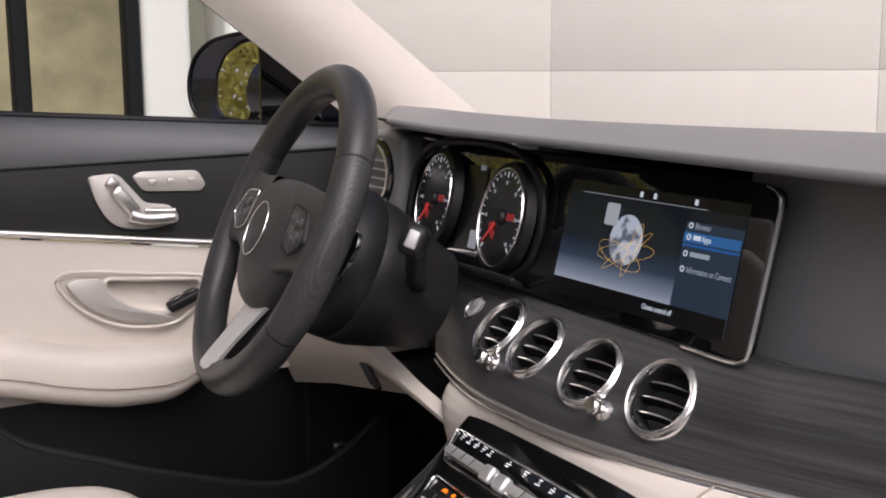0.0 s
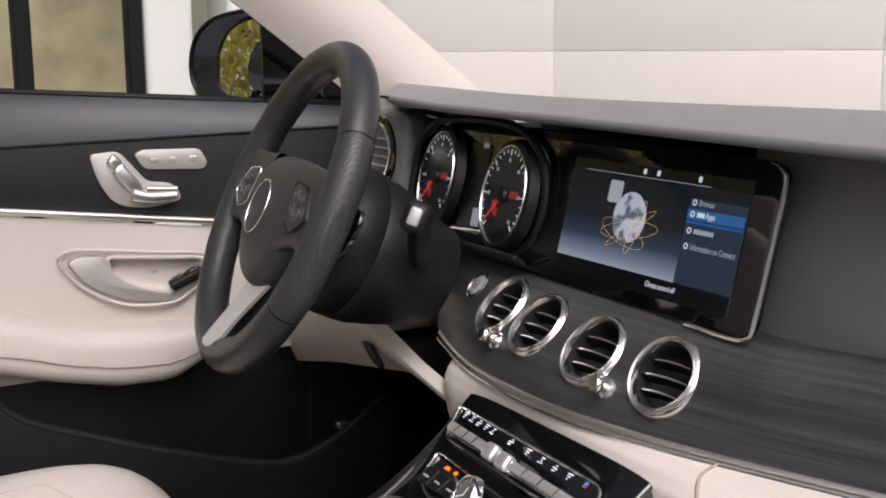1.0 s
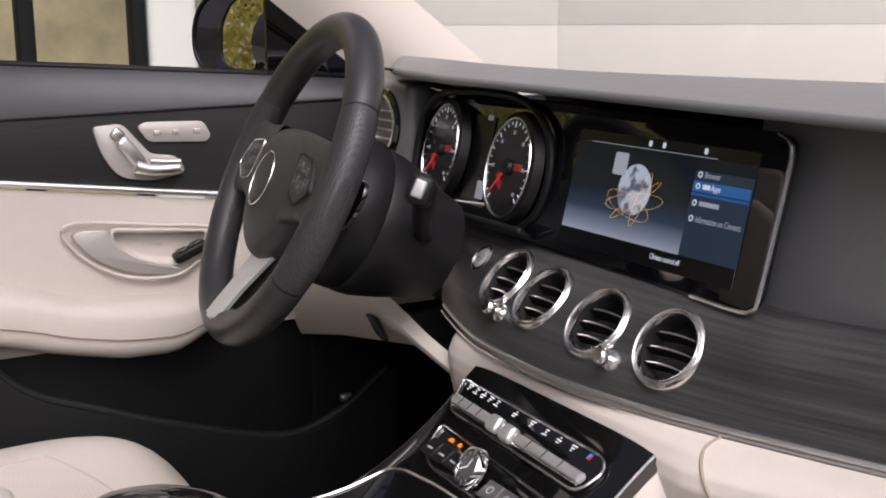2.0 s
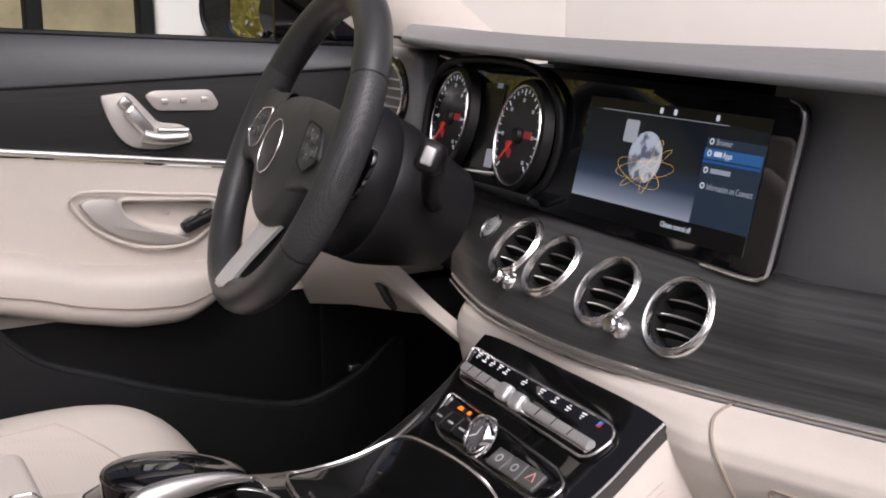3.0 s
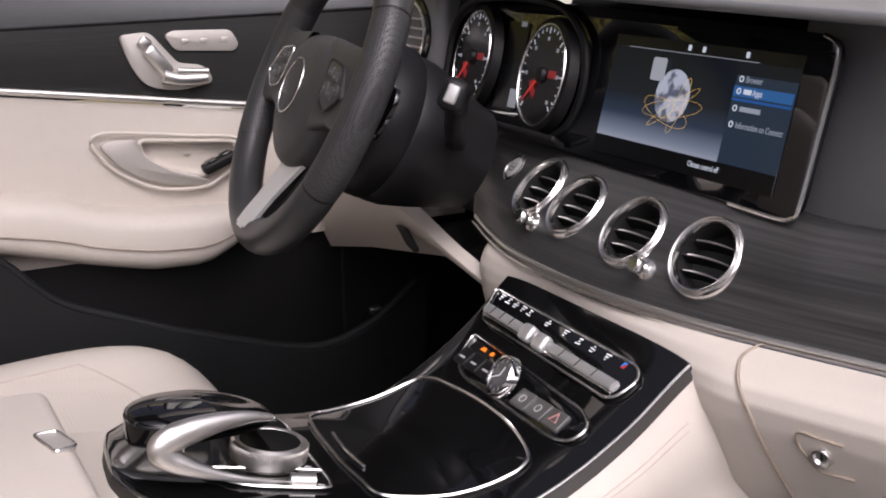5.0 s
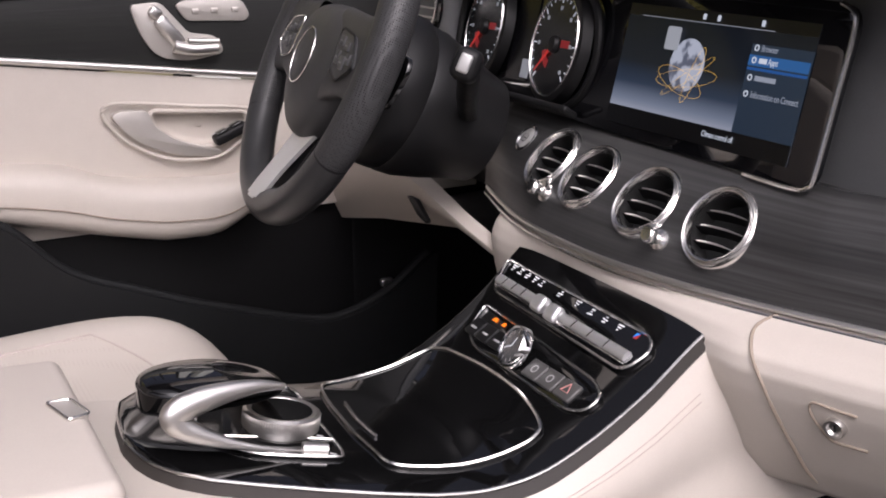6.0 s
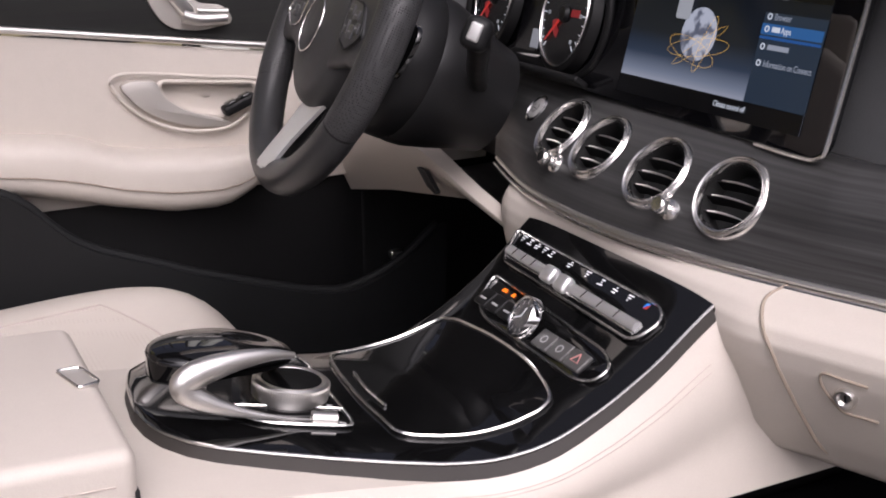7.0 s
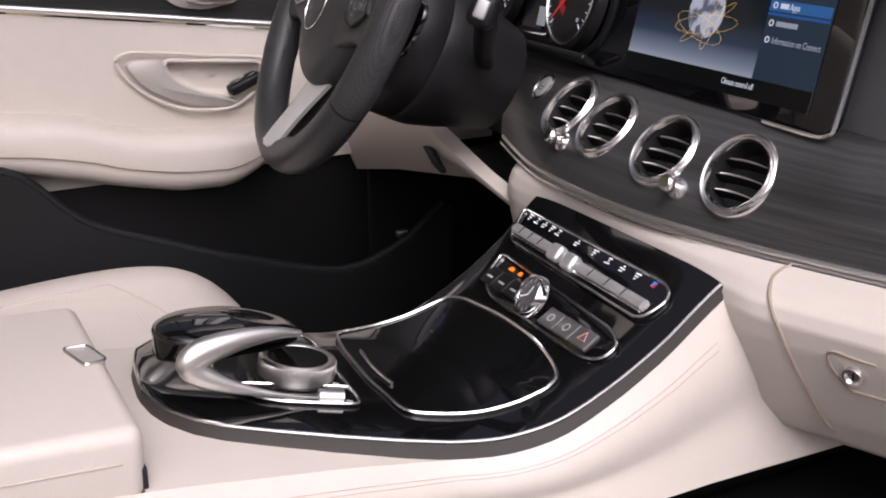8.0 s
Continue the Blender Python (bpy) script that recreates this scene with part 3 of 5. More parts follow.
        part("needle", tube([(0.006 * math.cos(radians(222)), 0.006 * math.sin(radians(222)), 0.003), (0.046 * math.cos(radians(222)), 0.046 * math.sin(radians(222)), 0.003)], lambda u: 0.0016 * (1 - 0.7 * u), 6), RED, g)
        part("red_readout", rounded_box(0.020, 0.008, 0.0006, 0.0002, seg=1), RED_DIM, g, m=pose(0.026, 0.002, 0.0014))
        part("hub_cap", lathe([(0, 0.006), (0.008, 0.005), (0.010, 0.001)], 24), BLACK_PLASTIC, g)
    c = part("info_display", plate([(-0.40, -0.045), (-0.355, -0.045), (-0.355, 0.06), (-0.40, 0.06)], 0.0006), BLACK_GAUGE, s, m=pose(0, 0, 0.0012))
    part("readout", rounded_box(0.012, 0.006, 0.0004, 0.0001, seg=1), GREY_MARK, c, m=pose(-0.366, 0.058, 0.0008))
    part("readout", rounded_box(0.018, 0.022, 0.0004, 0.0001, seg=1), GREY_MARK, c, m=pose(-0.358, -0.030, 0.0008))
    # black arch that frames the dials
    arch = smooth_path([(-0.535, -0.02, 0), (-0.53, 0.045, 0.004), (-0.49, 0.078, 0.008), (-0.42, 0.086, 0.010), (-0.35, 0.087, 0.010), (-0.28, 0.080, 0.010), (-0.232, 0.050, 0.008), (-0.218, 0.005, 0.004), (-0.232, -0.04, 0), (-0.262, -0.064, 0)], 6)
    part("arch", tube(arch, 0.0050, 8), BLACK_PLASTIC, s)
    part("dial_shelf", rounded_box(0.30, 0.008, 0.02, 0.003), BLACK_PLASTIC, s, m=pose(-0.38, -0.066, 0.012, -20))
    return s


def vents(d):
    made = None
    for x, v in VENTS:
        m = trim_frame(x, v)
        ring = part("air_vent", lathe([(0.0300, -0.024), (0.0300, -0.006), (0.0305, -0.001), (0.0316, 0.0030), (0.0328, 0.0036), (0.0338, 0.0022), (0.0343, 0.0004), (0.0349, 0.0012), (0.0364, 0.0019), (0.0380, 0.0002), (0.0388, -0.004), (0.0389, -0.010)], 56), RING, d, "round chrome ringed air vent", m=m @ pose(0.0035, -0.002, 0.0030))
        part("bowl", lathe([(0.0, -0.026), (0.0298, -0.025), (0.0298, -0.003)], 40), DARK, ring)
        for k in (-0.0145, 0.0000, 0.0145):
            wide = math.sqrt(0.0296 ** 2 - k * k)
            def fin(u, v):
                q = 2 * u - 1
                return Vector((wide * q, k - 0.002 * q * q - 0.003 * v, -0.006 - 0.012 * v))
            part("slat", thicken(grid(fin, 10, 2), 0.0012), BLACK_PLASTIC, ring)
            edge = [fin(u, 0) + Vector((0, 0, 0.0004)) for u in np.linspace(0.10, 1, 12)]
            part("slat_edge", tube(edge, lambda u: 0.0003 + 0.0007 * math.sin(math.pi * min(1, u + 0.12)), 8), SILVER, ring, "bright slat edge")
    for x, v in ((-0.150, 0.275), (0.036, 0.245)):
        k = part("vent_knob", lathe([(0, 0.024), (0.0048, 0.0238), (0.0062, 0.022), (0.0062, 0.016), (0.0042, 0.013), (0.0042, 0.008), (0.0075, 0.006), (0.0085, 0.003), (0.0085, -0.002)], 24), CHROME, d, "small turned chrome knob", m=trim_frame(x, v) @ Matrix.Diagonal((1.25, 1.25, 1.0, 1)))
    m = trim_frame(-0.25, 0.657)
    b = part("start_button", lathe([(0.0125, -0.003), (0.0128, 0.004), (0.0145, 0.0055), (0.017, 0.004), (0.0178, -0.002)], 40), CHROME, d, "round silver start button", m=m)
    part("cap", lathe([(0, 0.0058), (0.0095, 0.0056), (0.0122, 0.0040)], 32), SILVER_PAINT, b)
    part("legend", flat_ring(0.0052, 0.0060, 0.0056, 24, radians(130), radians(410), 0.0003), DARK, b)
    part("legend", rounded_box(0.010, 0.0016, 0.0004, 0.0001, seg=1), DARK, b, m=pose(0, -0.001, 0.0059) @ Matrix.Scale(0.6, 4))


GREY_MARK = material("grey_dial_print", (0.25, 0.26, 0.27), 0.4, emit=(0.5, 0.52, 0.55), strength=0.12)
RED_DIM = material("dim_red_light", (0.15, 0.01, 0.01), 0.4, emit=(0.8, 0.05, 0.06), strength=0.10)
BLACK_GAUGE = material("black_dial_face", (0.006, 0.006, 0.007), 0.25)
GOLD = material("golden_line", (0.5, 0.3, 0.03), 0.4, emit=(0.85, 0.5, 0.08), strength=0.6)
def globe_material():
    """Pale globe with darker land patches."""
    m = material("globe_light", (0.05, 0.05, 0.06), 0.5)
    nt = m.node_tree
    b = nt.nodes["Principled BSDF"]
    co = nt.nodes.new("ShaderNodeTexCoord")
    n = nt.nodes.new("ShaderNodeTexNoise")
    n.inputs["Scale"].default_value, n.inputs["Detail"].default_value = 55, 3
    nt.links.new(co.outputs["Object"], n.inputs["Vector"])
    cr = nt.nodes.new("ShaderNodeValToRGB")
    cr.color_ramp.elements[0].position, cr.color_ramp.elements[0].color = 0.44, (0.07, 0.08, 0.11, 1)
    cr.color_ramp.elements[1].position, cr.color_ramp.elements[1].color = 0.52, (0.42, 0.43, 0.47, 1)
    nt.links.new(n.outputs["Fac"], cr.inputs[0])
    nt.links.new(cr.outputs[0], b.inputs["Emission Color"])
    b.inputs["Emission Strength"].default_value = 0.62
    return m


GLOBE_MAT = globe_material()


def screen_material():
    """Night-blue picture that brightens to pale grey along its lower part."""
    m = bpy.data.materials.new("lit_screen")
    m.use_nodes = True
    nt = m.node_tree
    b = nt.nodes["Principled BSDF"]
    b.inputs["Base Color"].default_value = (0.01, 0.012, 0.015, 1)
    b.inputs["Roughness"].default_value = 0.1
    b.inputs["Specular IOR Level"].default_value = 0.2
    co = nt.nodes.new("ShaderNodeTexCoord")
    sep = nt.nodes.new("ShaderNodeSeparateXYZ")
    nt.links.new(co.outputs["Object"], sep.inputs[0])
    mr = nt.nodes.new("ShaderNodeMapRange")
    mr.inputs["From Min"].default_value, mr.inputs["From Max"].default_value = 0.06, -0.05
    nt.links.new(sep.outputs["Y"], mr.inputs["Value"])
    cr = nt.nodes.new("ShaderNodeValToRGB")
    el = cr.color_ramp.elements
    el[0].position, el[0].color = 0.0, (0.004, 0.005, 0.007, 1)
    el[1].position, el[1].color = 1.0, (0.42, 0.42, 0.46, 1)
    for pos, col in ((0.52, (0.006, 0.008, 0.012, 1)), (0.72, (0.030, 0.042, 0.066, 1)), (0.88, (0.20, 0.22, 0.27, 1))):
        e = el.new(pos)
        e.color = col
    nt.links.new(mr.outputs[0], cr.inputs[0])
    nt.links.new(cr.outputs[0], b.inputs["Emission Color"])
    b.inputs["Emission Strength"].default_value = 0.55
    return m


SCREEN_MAT = screen_material()
COVER_BLACK = material("soft_black_cover", (0.008, 0.008, 0.0083), 0.55, spec=0.25, grain=0.15, scale=900, bump=0.2, blotch=0.08)
dash = dash_box()
screens()
vents(dash)

# ---- steering wheel ----
WHEEL = pose(-0.332, -0.0178, 0.9086, 64.9, 0, -6.1)


def grip_material():
    """Black leather with rows of small holes."""
    m = material("perforated_black_leather", (0.022, 0.022, 0.023), 0.45)
    nt = m.node_tree
    b = nt.nodes["Principled BSDF"]
    co = nt.nodes.new("ShaderNodeTexCoord")
    vo = nt.nodes.new("ShaderNodeTexVoronoi")
    vo.inputs["Scale"].default_value, vo.inputs["Randomness"].default_value = 400, 0.1
    nt.links.new(co.outputs["Object"], vo.inputs["Vector"])
    mr = nt.nodes.new("ShaderNodeMapRange")
    mr.inputs["From Min"].default_value, mr.inputs["From Max"].default_value = 0.25, 0.4
    nt.links.new(vo.outputs["Distance"], mr.inputs["Value"])
    tone = nt.nodes.new("ShaderNodeMix")
    tone.data_type = "RGBA"
    tone.inputs[6].default_value, tone.inputs[7].default_value = (0.006, 0.006, 0.006, 1), (0.036, 0.036, 0.037, 1)
    nt.links.new(mr.outputs[0], tone.inputs[0])
    nt.links.new(tone.outputs[2], b.inputs["Base Color"])
    bp = nt.nodes.new("ShaderNodeBump")
    bp.inputs["Strength"].default_value, bp.inputs["Distance"].default_value = 0.9, 0.0008
    nt.links.new(mr.outputs[0], bp.inputs["Height"])
    nt.links.new(bp.outputs["Normal"], b.inputs["Normal"])
    return m


GRIP = grip_material()
SPOKE_SILVER = material("brushed_silver", (0.80, 0.79, 0.77), 0.34, 0.6, grain=0.05, scale=600, stretch=(4, 0.4, 1))
HUB_SKIN = material("black_airbag_skin", (0.040, 0.040, 0.041), 0.46, grain=0.15, scale=900, bump=0.25, blotch=0.06)
COLUMN = material("black_column_plastic", (0.010, 0.010, 0.0104), 0.45, grain=0.15, scale=900, bump=0.15, blotch=0.06, spec=0.25)
GREY_PRINT = material("grey_print", (0.35, 0.35, 0.35), 0.5)
SWITCH_GREY = material("charcoal_switch", (0.05, 0.05, 0.052), 0.4, grain=0.1, scale=700)


def steering_wheel():
    w = thing("steering_wheel", "black leather steering wheel with a satin silver lower spoke", "steering wheel", WHEEL)
    def arc(a0, a1, n, r=0.1715):
        return [Vector((r * math.cos(radians(a)), r * math.sin(radians(a)), 0)) for a in np.linspace(a0, a1, n)]
    for name, a0, a1, mat, label in (("rim_top", 30, 152, BLACK_LEATHER, "smooth black leather rim"), ("grip", -32, 30, GRIP, "perforated leather grip"), ("grip", 152, 211, GRIP, "perforated leather grip"), ("rim_bottom", 211, 328, BLACK_LEATHER, "smooth black leather rim")):
        part(name, tube(arc(a0 + 0.25, a1 - 0.25, 30), lambda u: 0.0195 - 0.0006 * abs(2 * u - 1) ** 12, 24), mat, w, label)
    for a in (30, 152, 211, 328):
        part("seam", tube(arc(a - 0.35, a + 0.35, 3), 0.0186, 24), BLACK_PLASTIC, w)
    # airbag cover: a shallow dome with rounded flanks
    prof = smooth_path([(0.0, 0.0205, 0), (0.35, 0.0200, 0), (0.65, 0.0178, 0), (0.84, 0.0135, 0), (0.94, 0.0075, 0), (0.99, 0.000, 0), (1.0, -0.010, 0), (0.98, -0.026, 0), (0.92, -0.040, 0)], 4)
    def outline(a):
        c, q = math.cos(a), math.sin(a)
        y = math.copysign(abs(q) ** 0.85, q) * (0.058 if q > 0 else 0.090)
        half = interp(y, [(-0.090, 0.052), (-0.065, 0.072), (-0.03, 0.086), (0.0, 0.094), (0.03, 0.100), (0.058, 0.094)])
        return math.copysign(abs(c) ** 0.7, c) * half, y
    def hub(u, v):
        x, y = outline(2 * math.pi * u)
        r, z, _ = prof[int(round(v * (len(prof) - 1)))]
        return Vector((x * r, y * r - 0.003, z + 0.003 - 0.005 * (y * r / 0.08) ** 2 - 0.006 * (x * r / 0.09) ** 2))
    part("hub", grid(hub, 72, len(prof) - 1, close_u=True), HUB_SKIN, w, "domed black airbag cover", angle=75)
    part("hub_back", lathe([(0.048, -0.012), (0.050, -0.03), (0.045, -0.05), (0, -0.05)], 40), BLACK_PLASTIC, w)
    e = part("emblem", tube([Vector((0.0305 * math.cos(q), 0.0305 * math.sin(q), 0)) for q in np.linspace(0, 2 * math.pi, 48, endpoint=False)], 0.0010, 8, closed=True), CHROME, w, "plain chrome ring badge", m=pose(-0.002, -0.010, 0.0232))
    part("badge_face", lathe([(0, 0.0), (0.0285, -0.0004), (0.033, -0.0022)], 40), HUB_SKIN, e)
    for s in (-1, 1):
        def spoke(u, v):
            x = 0.045 + 0.112 * u
            lo = interp(x, [(0.04, -0.060), (0.075, -0.042), (0.11, -0.034), (0.16, -0.040)])
            hi = interp(x, [(0.04, 0.054), (0.075, 0.052), (0.11, 0.050), (0.16, 0.054)])
            a = 2 * math.pi * v
            c, q = math.cos(a), math.sin(a)
            return Vector((s * x, (hi + lo) / 2 + (hi - lo) / 2 * math.copysign(abs(c) ** 0.6, c), 0.001 + 0.004 * (1 - u) + 0.010 * math.copysign(abs(q) ** 0.6, q)))
        sp = part("side_spoke", grid(spoke, 14, 28, close_v=True), HUB_SKIN, w, "leather covered side spoke")
        out = rounded_outline([(s * 0.071, 0.031), (s * 0.118, 0.026), (s * 0.142, -0.004), (s * 0.108, -0.022), (s * 0.080, -0.014)], 0.009)
        pad = part("switch_pad", plate(out, 0.005, 0.0012), SWITCH_GREY, sp, "dark switch pad in a thin frame", m=pose(0, 0, 0.0150))
        part("switch_frame", tube([Vector((p[0], p[1], 0.0150)) for p in out], 0.0013, 8, closed=True), CHROME if s < 0 else COLUMN, sp)
        for kx, ky, wx, wy in ((0.088, 0.018, 0.015, 0.010), (0.108, 0.014, 0.016, 0.010), (0.090, 0.001, 0.012, 0.014), (0.108, -0.003, 0.016, 0.014), (0.124, 0.002, 0.011, 0.011)):
            part("switch_button", rounded_box(wx, wy, 0.003, 0.0012), SWITCH_GREY, sp, m=pose(s * kx, ky, 0.0155))
            part("switch_mark", rounded_box(wx * 0.45, 0.0012, 0.0003, 0.0001, seg=1), GREY_PRINT, sp, m=pose(s * kx, ky, 0.0172))
    # lower spoke: a waisted satin blade that rises to the rim, in a black carrier
    def blade(u, v):
        y = -0.076 - 0.092 * u
        half = interp(u, [(0.0, 0.034), (0.3, 0.026), (0.6, 0.021), (0.85, 0.021), (1.0, 0.017)])
        k = 2 * v - 1
        return Vector((0.003 + k * half, y, -0.012 + 0.030 * u ** 1.4 - 0.004 * abs(k) ** 3 + 0.003 * math.sin(math.pi * u)))
    part("lower_spoke", thicken(grid(blade, 24, 16), 0.005), SPOKE_SILVER, w, "satin silver lower spoke")
    def tip(u, v):
        y = -0.134 - 0.036 * u
        half = 0.0155 * math.sin(math.pi * (0.12 + 0.80 * u)) ** 0.5
        k = 2 * v - 1
        return Vector((0.003 + k * half, y, 0.0085 + 0.012 * u - 0.003 * k * k))
    part("spoke_tip", thicken(grid(tip, 12, 10), 0.003), SPOKE_SILVER, w, "bright facet at the foot of the spoke")
    def carrier(u, v):
        y = -0.07 - 0.098 * u
        half = 0.036 - 0.006 * u
        return Vector(((2 * v - 1) * half, y, -0.030 + 0.022 * u))
    part("spoke_carrier", thicken(grid(carrier, 8, 4), 0.010), BLACK_PLASTIC, w)
    # paddles, column and stalks
    for s in (-1, 1):
        part("shift_paddle", plate(rounded_outline([(s * 0.080, 0.022), (s * 0.128, 0.030), (s * 0.150, 0.024), (s * 0.150, 0.000), (s * 0.132, -0.030), (s * 0.084, -0.02)], 0.012), 0.005, 0.002), PIANO, w, "glossy black shift paddle", m=pose(0, 0, -0.034))
    part("column_switch_ring", lathe([(0.050, -0.040), (0.074, -0.044), (0.083, -0.052), (0.087, -0.070), (0.087, -0.088), (0.083, -0.094)], 48), COLUMN, w, "rounded black switch module behind the wheel", m=pose(0.0, -0.010, 0))
    part("column", lathe([(0.083, -0.092), (0.085, -0.097), (0.084, -0.115), (0.076, -0.145), (0.066, -0.175), (0.060, -0.20)], 48), COLUMN, w, "black steering column shroud", m=pose(0.0, -0.012, 0))
    stalk = part("selector_stalk", tube(smooth_path([(0.066, 0.000, -0.150), (0.125, 0.012, -0.115), (0.178, 0.028, -0.086), (0.202, 0.038, -0.070)], 5), lambda u: 0.0095 + 0.0025 * u, 14), COLUMN, w, "black selector stalk with silver button")
    head = pose(0.206, 0.040, -0.066, 0, 56, 0)
    part("stalk_head", rounded_box(0.026, 0.032, 0.030, 0.009, seg=4), COLUMN, stalk, m=head)
    part("stalk_button", rounded_box(0.012, 0.018, 0.005, 0.0024, seg=3), SILVER_PAINT, stalk, "silver end button", m=head @ pose(0, 0, 0.0145))
    return w


steering_wheel()


# ---- driver's door ----
def arm_top(y):
    return interp(y, [(-1.0, 0.775), (-0.40, 0.757), (-0.29, 0.746), (-0.236, 0.739), (-0.188, 0.718), (-0.12, 0.708), (-0.038, 0.702), (0.03, 0.702), (0.08, 0.715)])


def arm_bot(y):
    return interp(y, [(-1.0, 0.76), (-0.5, 0.70), (-0.298, 0.668), (-0.2, 0.642), (-0.119, 0.624), (-0.049, 0.622), (0.0, 0.645), (0.04, 0.68), (0.08, 0.714)])


def door():
    d = thing("driver_door", "closed driver's door with black wood inlay and beige armrest", "car door")
    def upper(u, v):
        y = -1.0 + 1.38 * u
        zt = 1.010 - 0.065 * (y + 0.087)
        zb = 0.951 + 0.016 * (y + 0.23)
        a = v * math.pi / 2
        return Vector((-0.768 + 0.030 * math.sin(a), y, zt + (zb - zt) * (1 - math.cos(a)) ** 0.8))
    part("upper_panel", thicken(grid(upper, 20, 12), 0.012), BELT_LEATHER, d, "dark leather belt-line panel")
    sill = [(-0.772, y, 1.010 - 0.065 * (y + 0.087) + 0.002) for y in (-1.0, 0.36)]
    part("window_seal", tube(sill, 0.005, 8), BLACK_PLASTIC, d)
    def inlay(u, v):
        y = -1.0 + 1.38 * u
        zt = 0.951 + 0.016 * (y + 0.23)
        zb = 0.839 - 0.127 * y
        return Vector((-0.740 + 0.004 * math.sin(math.pi * v), y, zt + (zb - zt) * v))
    part("wood_inlay", thicken(grid(inlay, 20, 6), 0.008), DOOR_WOOD, d, "black open-pore ash inlay")
    st = [(-0.7315, y, 0.839 - 0.127 * y) for y in (-1.0, 0.36)]
    part("silver_strip", tube(st, 0.0048, 10), SILVER, d, "satin silver strip")
    lip = [(-0.739, y, 0.952 + 0.016 * (y + 0.23)) for y in (-1.0, 0.36)]
    part("inlay_edge", tube(lip, 0.0022, 8), BLACK_PLASTIC, d)
    def middle(u, v):
        y = -1.0 + 1.38 * u
        zt = 0.831 - 0.127 * y
        return Vector((-0.737 + 0.010 * math.sin(math.pi * v * 0.8), y, zt + (0.64 - zt) * v))
    recess = rounded_outline([(-0.120, 0.799), (0.016, 0.787), (0.012, 0.762), (-0.024, 0.741), (-0.085, 0.752), (-0.116, 0.776)], [0.012, 0.012, 0.02, 0.014, 0.03, 0.02], 6)
    def inside(y, z):
        hit = False
        for a, b in zip(recess, recess[1:] + recess[:1]):
            if (a[1] > z) != (b[1] > z) and y < a[0] + (b[0] - a[0]) * (z - a[1]) / (b[1] - a[1]):
                hit = not hit
        return hit
    mb = grid(middle, 345, 64)
    bmesh.ops.delete(mb, geom=[f for f in mb.faces if inside(*f.calc_center_median().yz)], context="FACES")
    part("middle_panel", thicken(mb, 0.003), BEIGE, d, "beige leather door panel")
    def bowl(u, v):
        y, z = recess[int(round(u * len(recess))) % len(recess)]
        k = 1.03 - 0.95 * max(0.0, v - 0.45) / 0.55
        y, z = -0.052 + (y + 0.052) * k, 0.770 + (z - 0.770) * k
        return Vector((-0.7225 - 0.017 * min(1, v / 0.6) ** 1.3, y, z))
    part("handle_recess", thicken(grid(bowl, len(recess), 12, close_u=True), 0.002), BEIGE_SMOOTH, d, "beige recess behind the pull bar")
    part("recess_back", rounded_box(0.004, 0.20, 0.10, 0.001), BEIGE_SMOOTH, d, m=pose(-0.744, -0.055, 0.768))
    part("recess_lip", tube([Vector((-0.7225, y, z)) for y, z in recess], 0.0032, 8, closed=True, up=(1, 0, 0)), BEIGE_SMOOTH, d)
    def arm(u, v):
        y = -1.0 + 1.085 * u
        zt, zb = arm_top(y), arm_bot(y)
        a = 2 * math.pi * v
        out = 0.075 * min(1.0, max(0.02, (0.085 - y) / 0.11)) ** 0.5
        c, s = math.cos(a), math.sin(a)
        return Vector((-0.742 + out * math.copysign(abs(c) ** 0.5, c) * 0.95, y, (zt + zb) / 2 + (zt - zb) / 2 * math.copysign(abs(s) ** 0.6, s)))
    part("armrest", grid(arm, 60, 28, close_v=True), BEIGE, d, "padded beige leather armrest")
    # dark line that draws the shading along the armrest's lower bulge
    seam = [Vector((-0.7428 + 0.075 * 0.95 * min(1.0, max(0.02, (0.085 - y) / 0.11)) ** 0.5 + 0.0015, y, 0.60 * arm_bot(y) + 0.40 * arm_top(y))) for y in np.linspace(-0.9, 0.04, 40)]
    part("arm_shade_line", tube(seam, 0.0012, 6), SEAM, d)
    # grab handle: silver edged scoop with a window switch
    hp = smooth_path([(-0.7205, -0.181, 0.797), (-0.7205, -0.172, 0.811), (-0.7205, -0.135, 0.8105), (-0.7205, -0.06, 0.801), (-0.720, 0.02, 0.790), (-0.719, 0.018, 0.762), (-0.717, -0.004, 0.743), (-0.715, -0.036, 0.7285), (-0.715, -0.098, 0.733), (-0.7195, -0.150, 0.759)], 6, closed=True)
    part("handle_surround", tube(hp, 0.0024, 8, closed=True), BEIGE_SMOOTH, d, "raised beige edge round the pull handle")
    cr = rounded_outline([(-0.172, 0.796), (-0.160, 0.803), (-0.122, 0.801), (-0.117, 0.780), (-0.088, 0.757), (-0.034, 0.741), (-0.024, 0.735), (-0.036, 0.731), (-0.096, 0.737), (-0.147, 0.764)], [0.008, 0.008, 0.01, 0.02, 0.03, 0.006, 0.004, 0.006, 0.03, 0.03], 5)
    part("handle_bar", moved(plate(cr, 0.014, 0.0014, 2), Matrix(((0, 0, 1, -0.714), (1, 0, 0, 0), (0, 1, 0, 0), (0, 0, 0, 1)))), SILVER_BEIGE, d, "satin crescent pull bar")
    sw = part("window_switch", rounded_box(0.022, 0.050, 0.014, 0.004), BLACK_PLASTIC, d, "black window switch block", m=pose(-0.716, -0.012, 0.760, 22, 0, 0))
    for k in (-0.011, 0.011):
        part("switch_key", rounded_box(0.014, 0.016, 0.004, 0.0015), PIANO, sw, m=pose(0.001, k, 0.008))
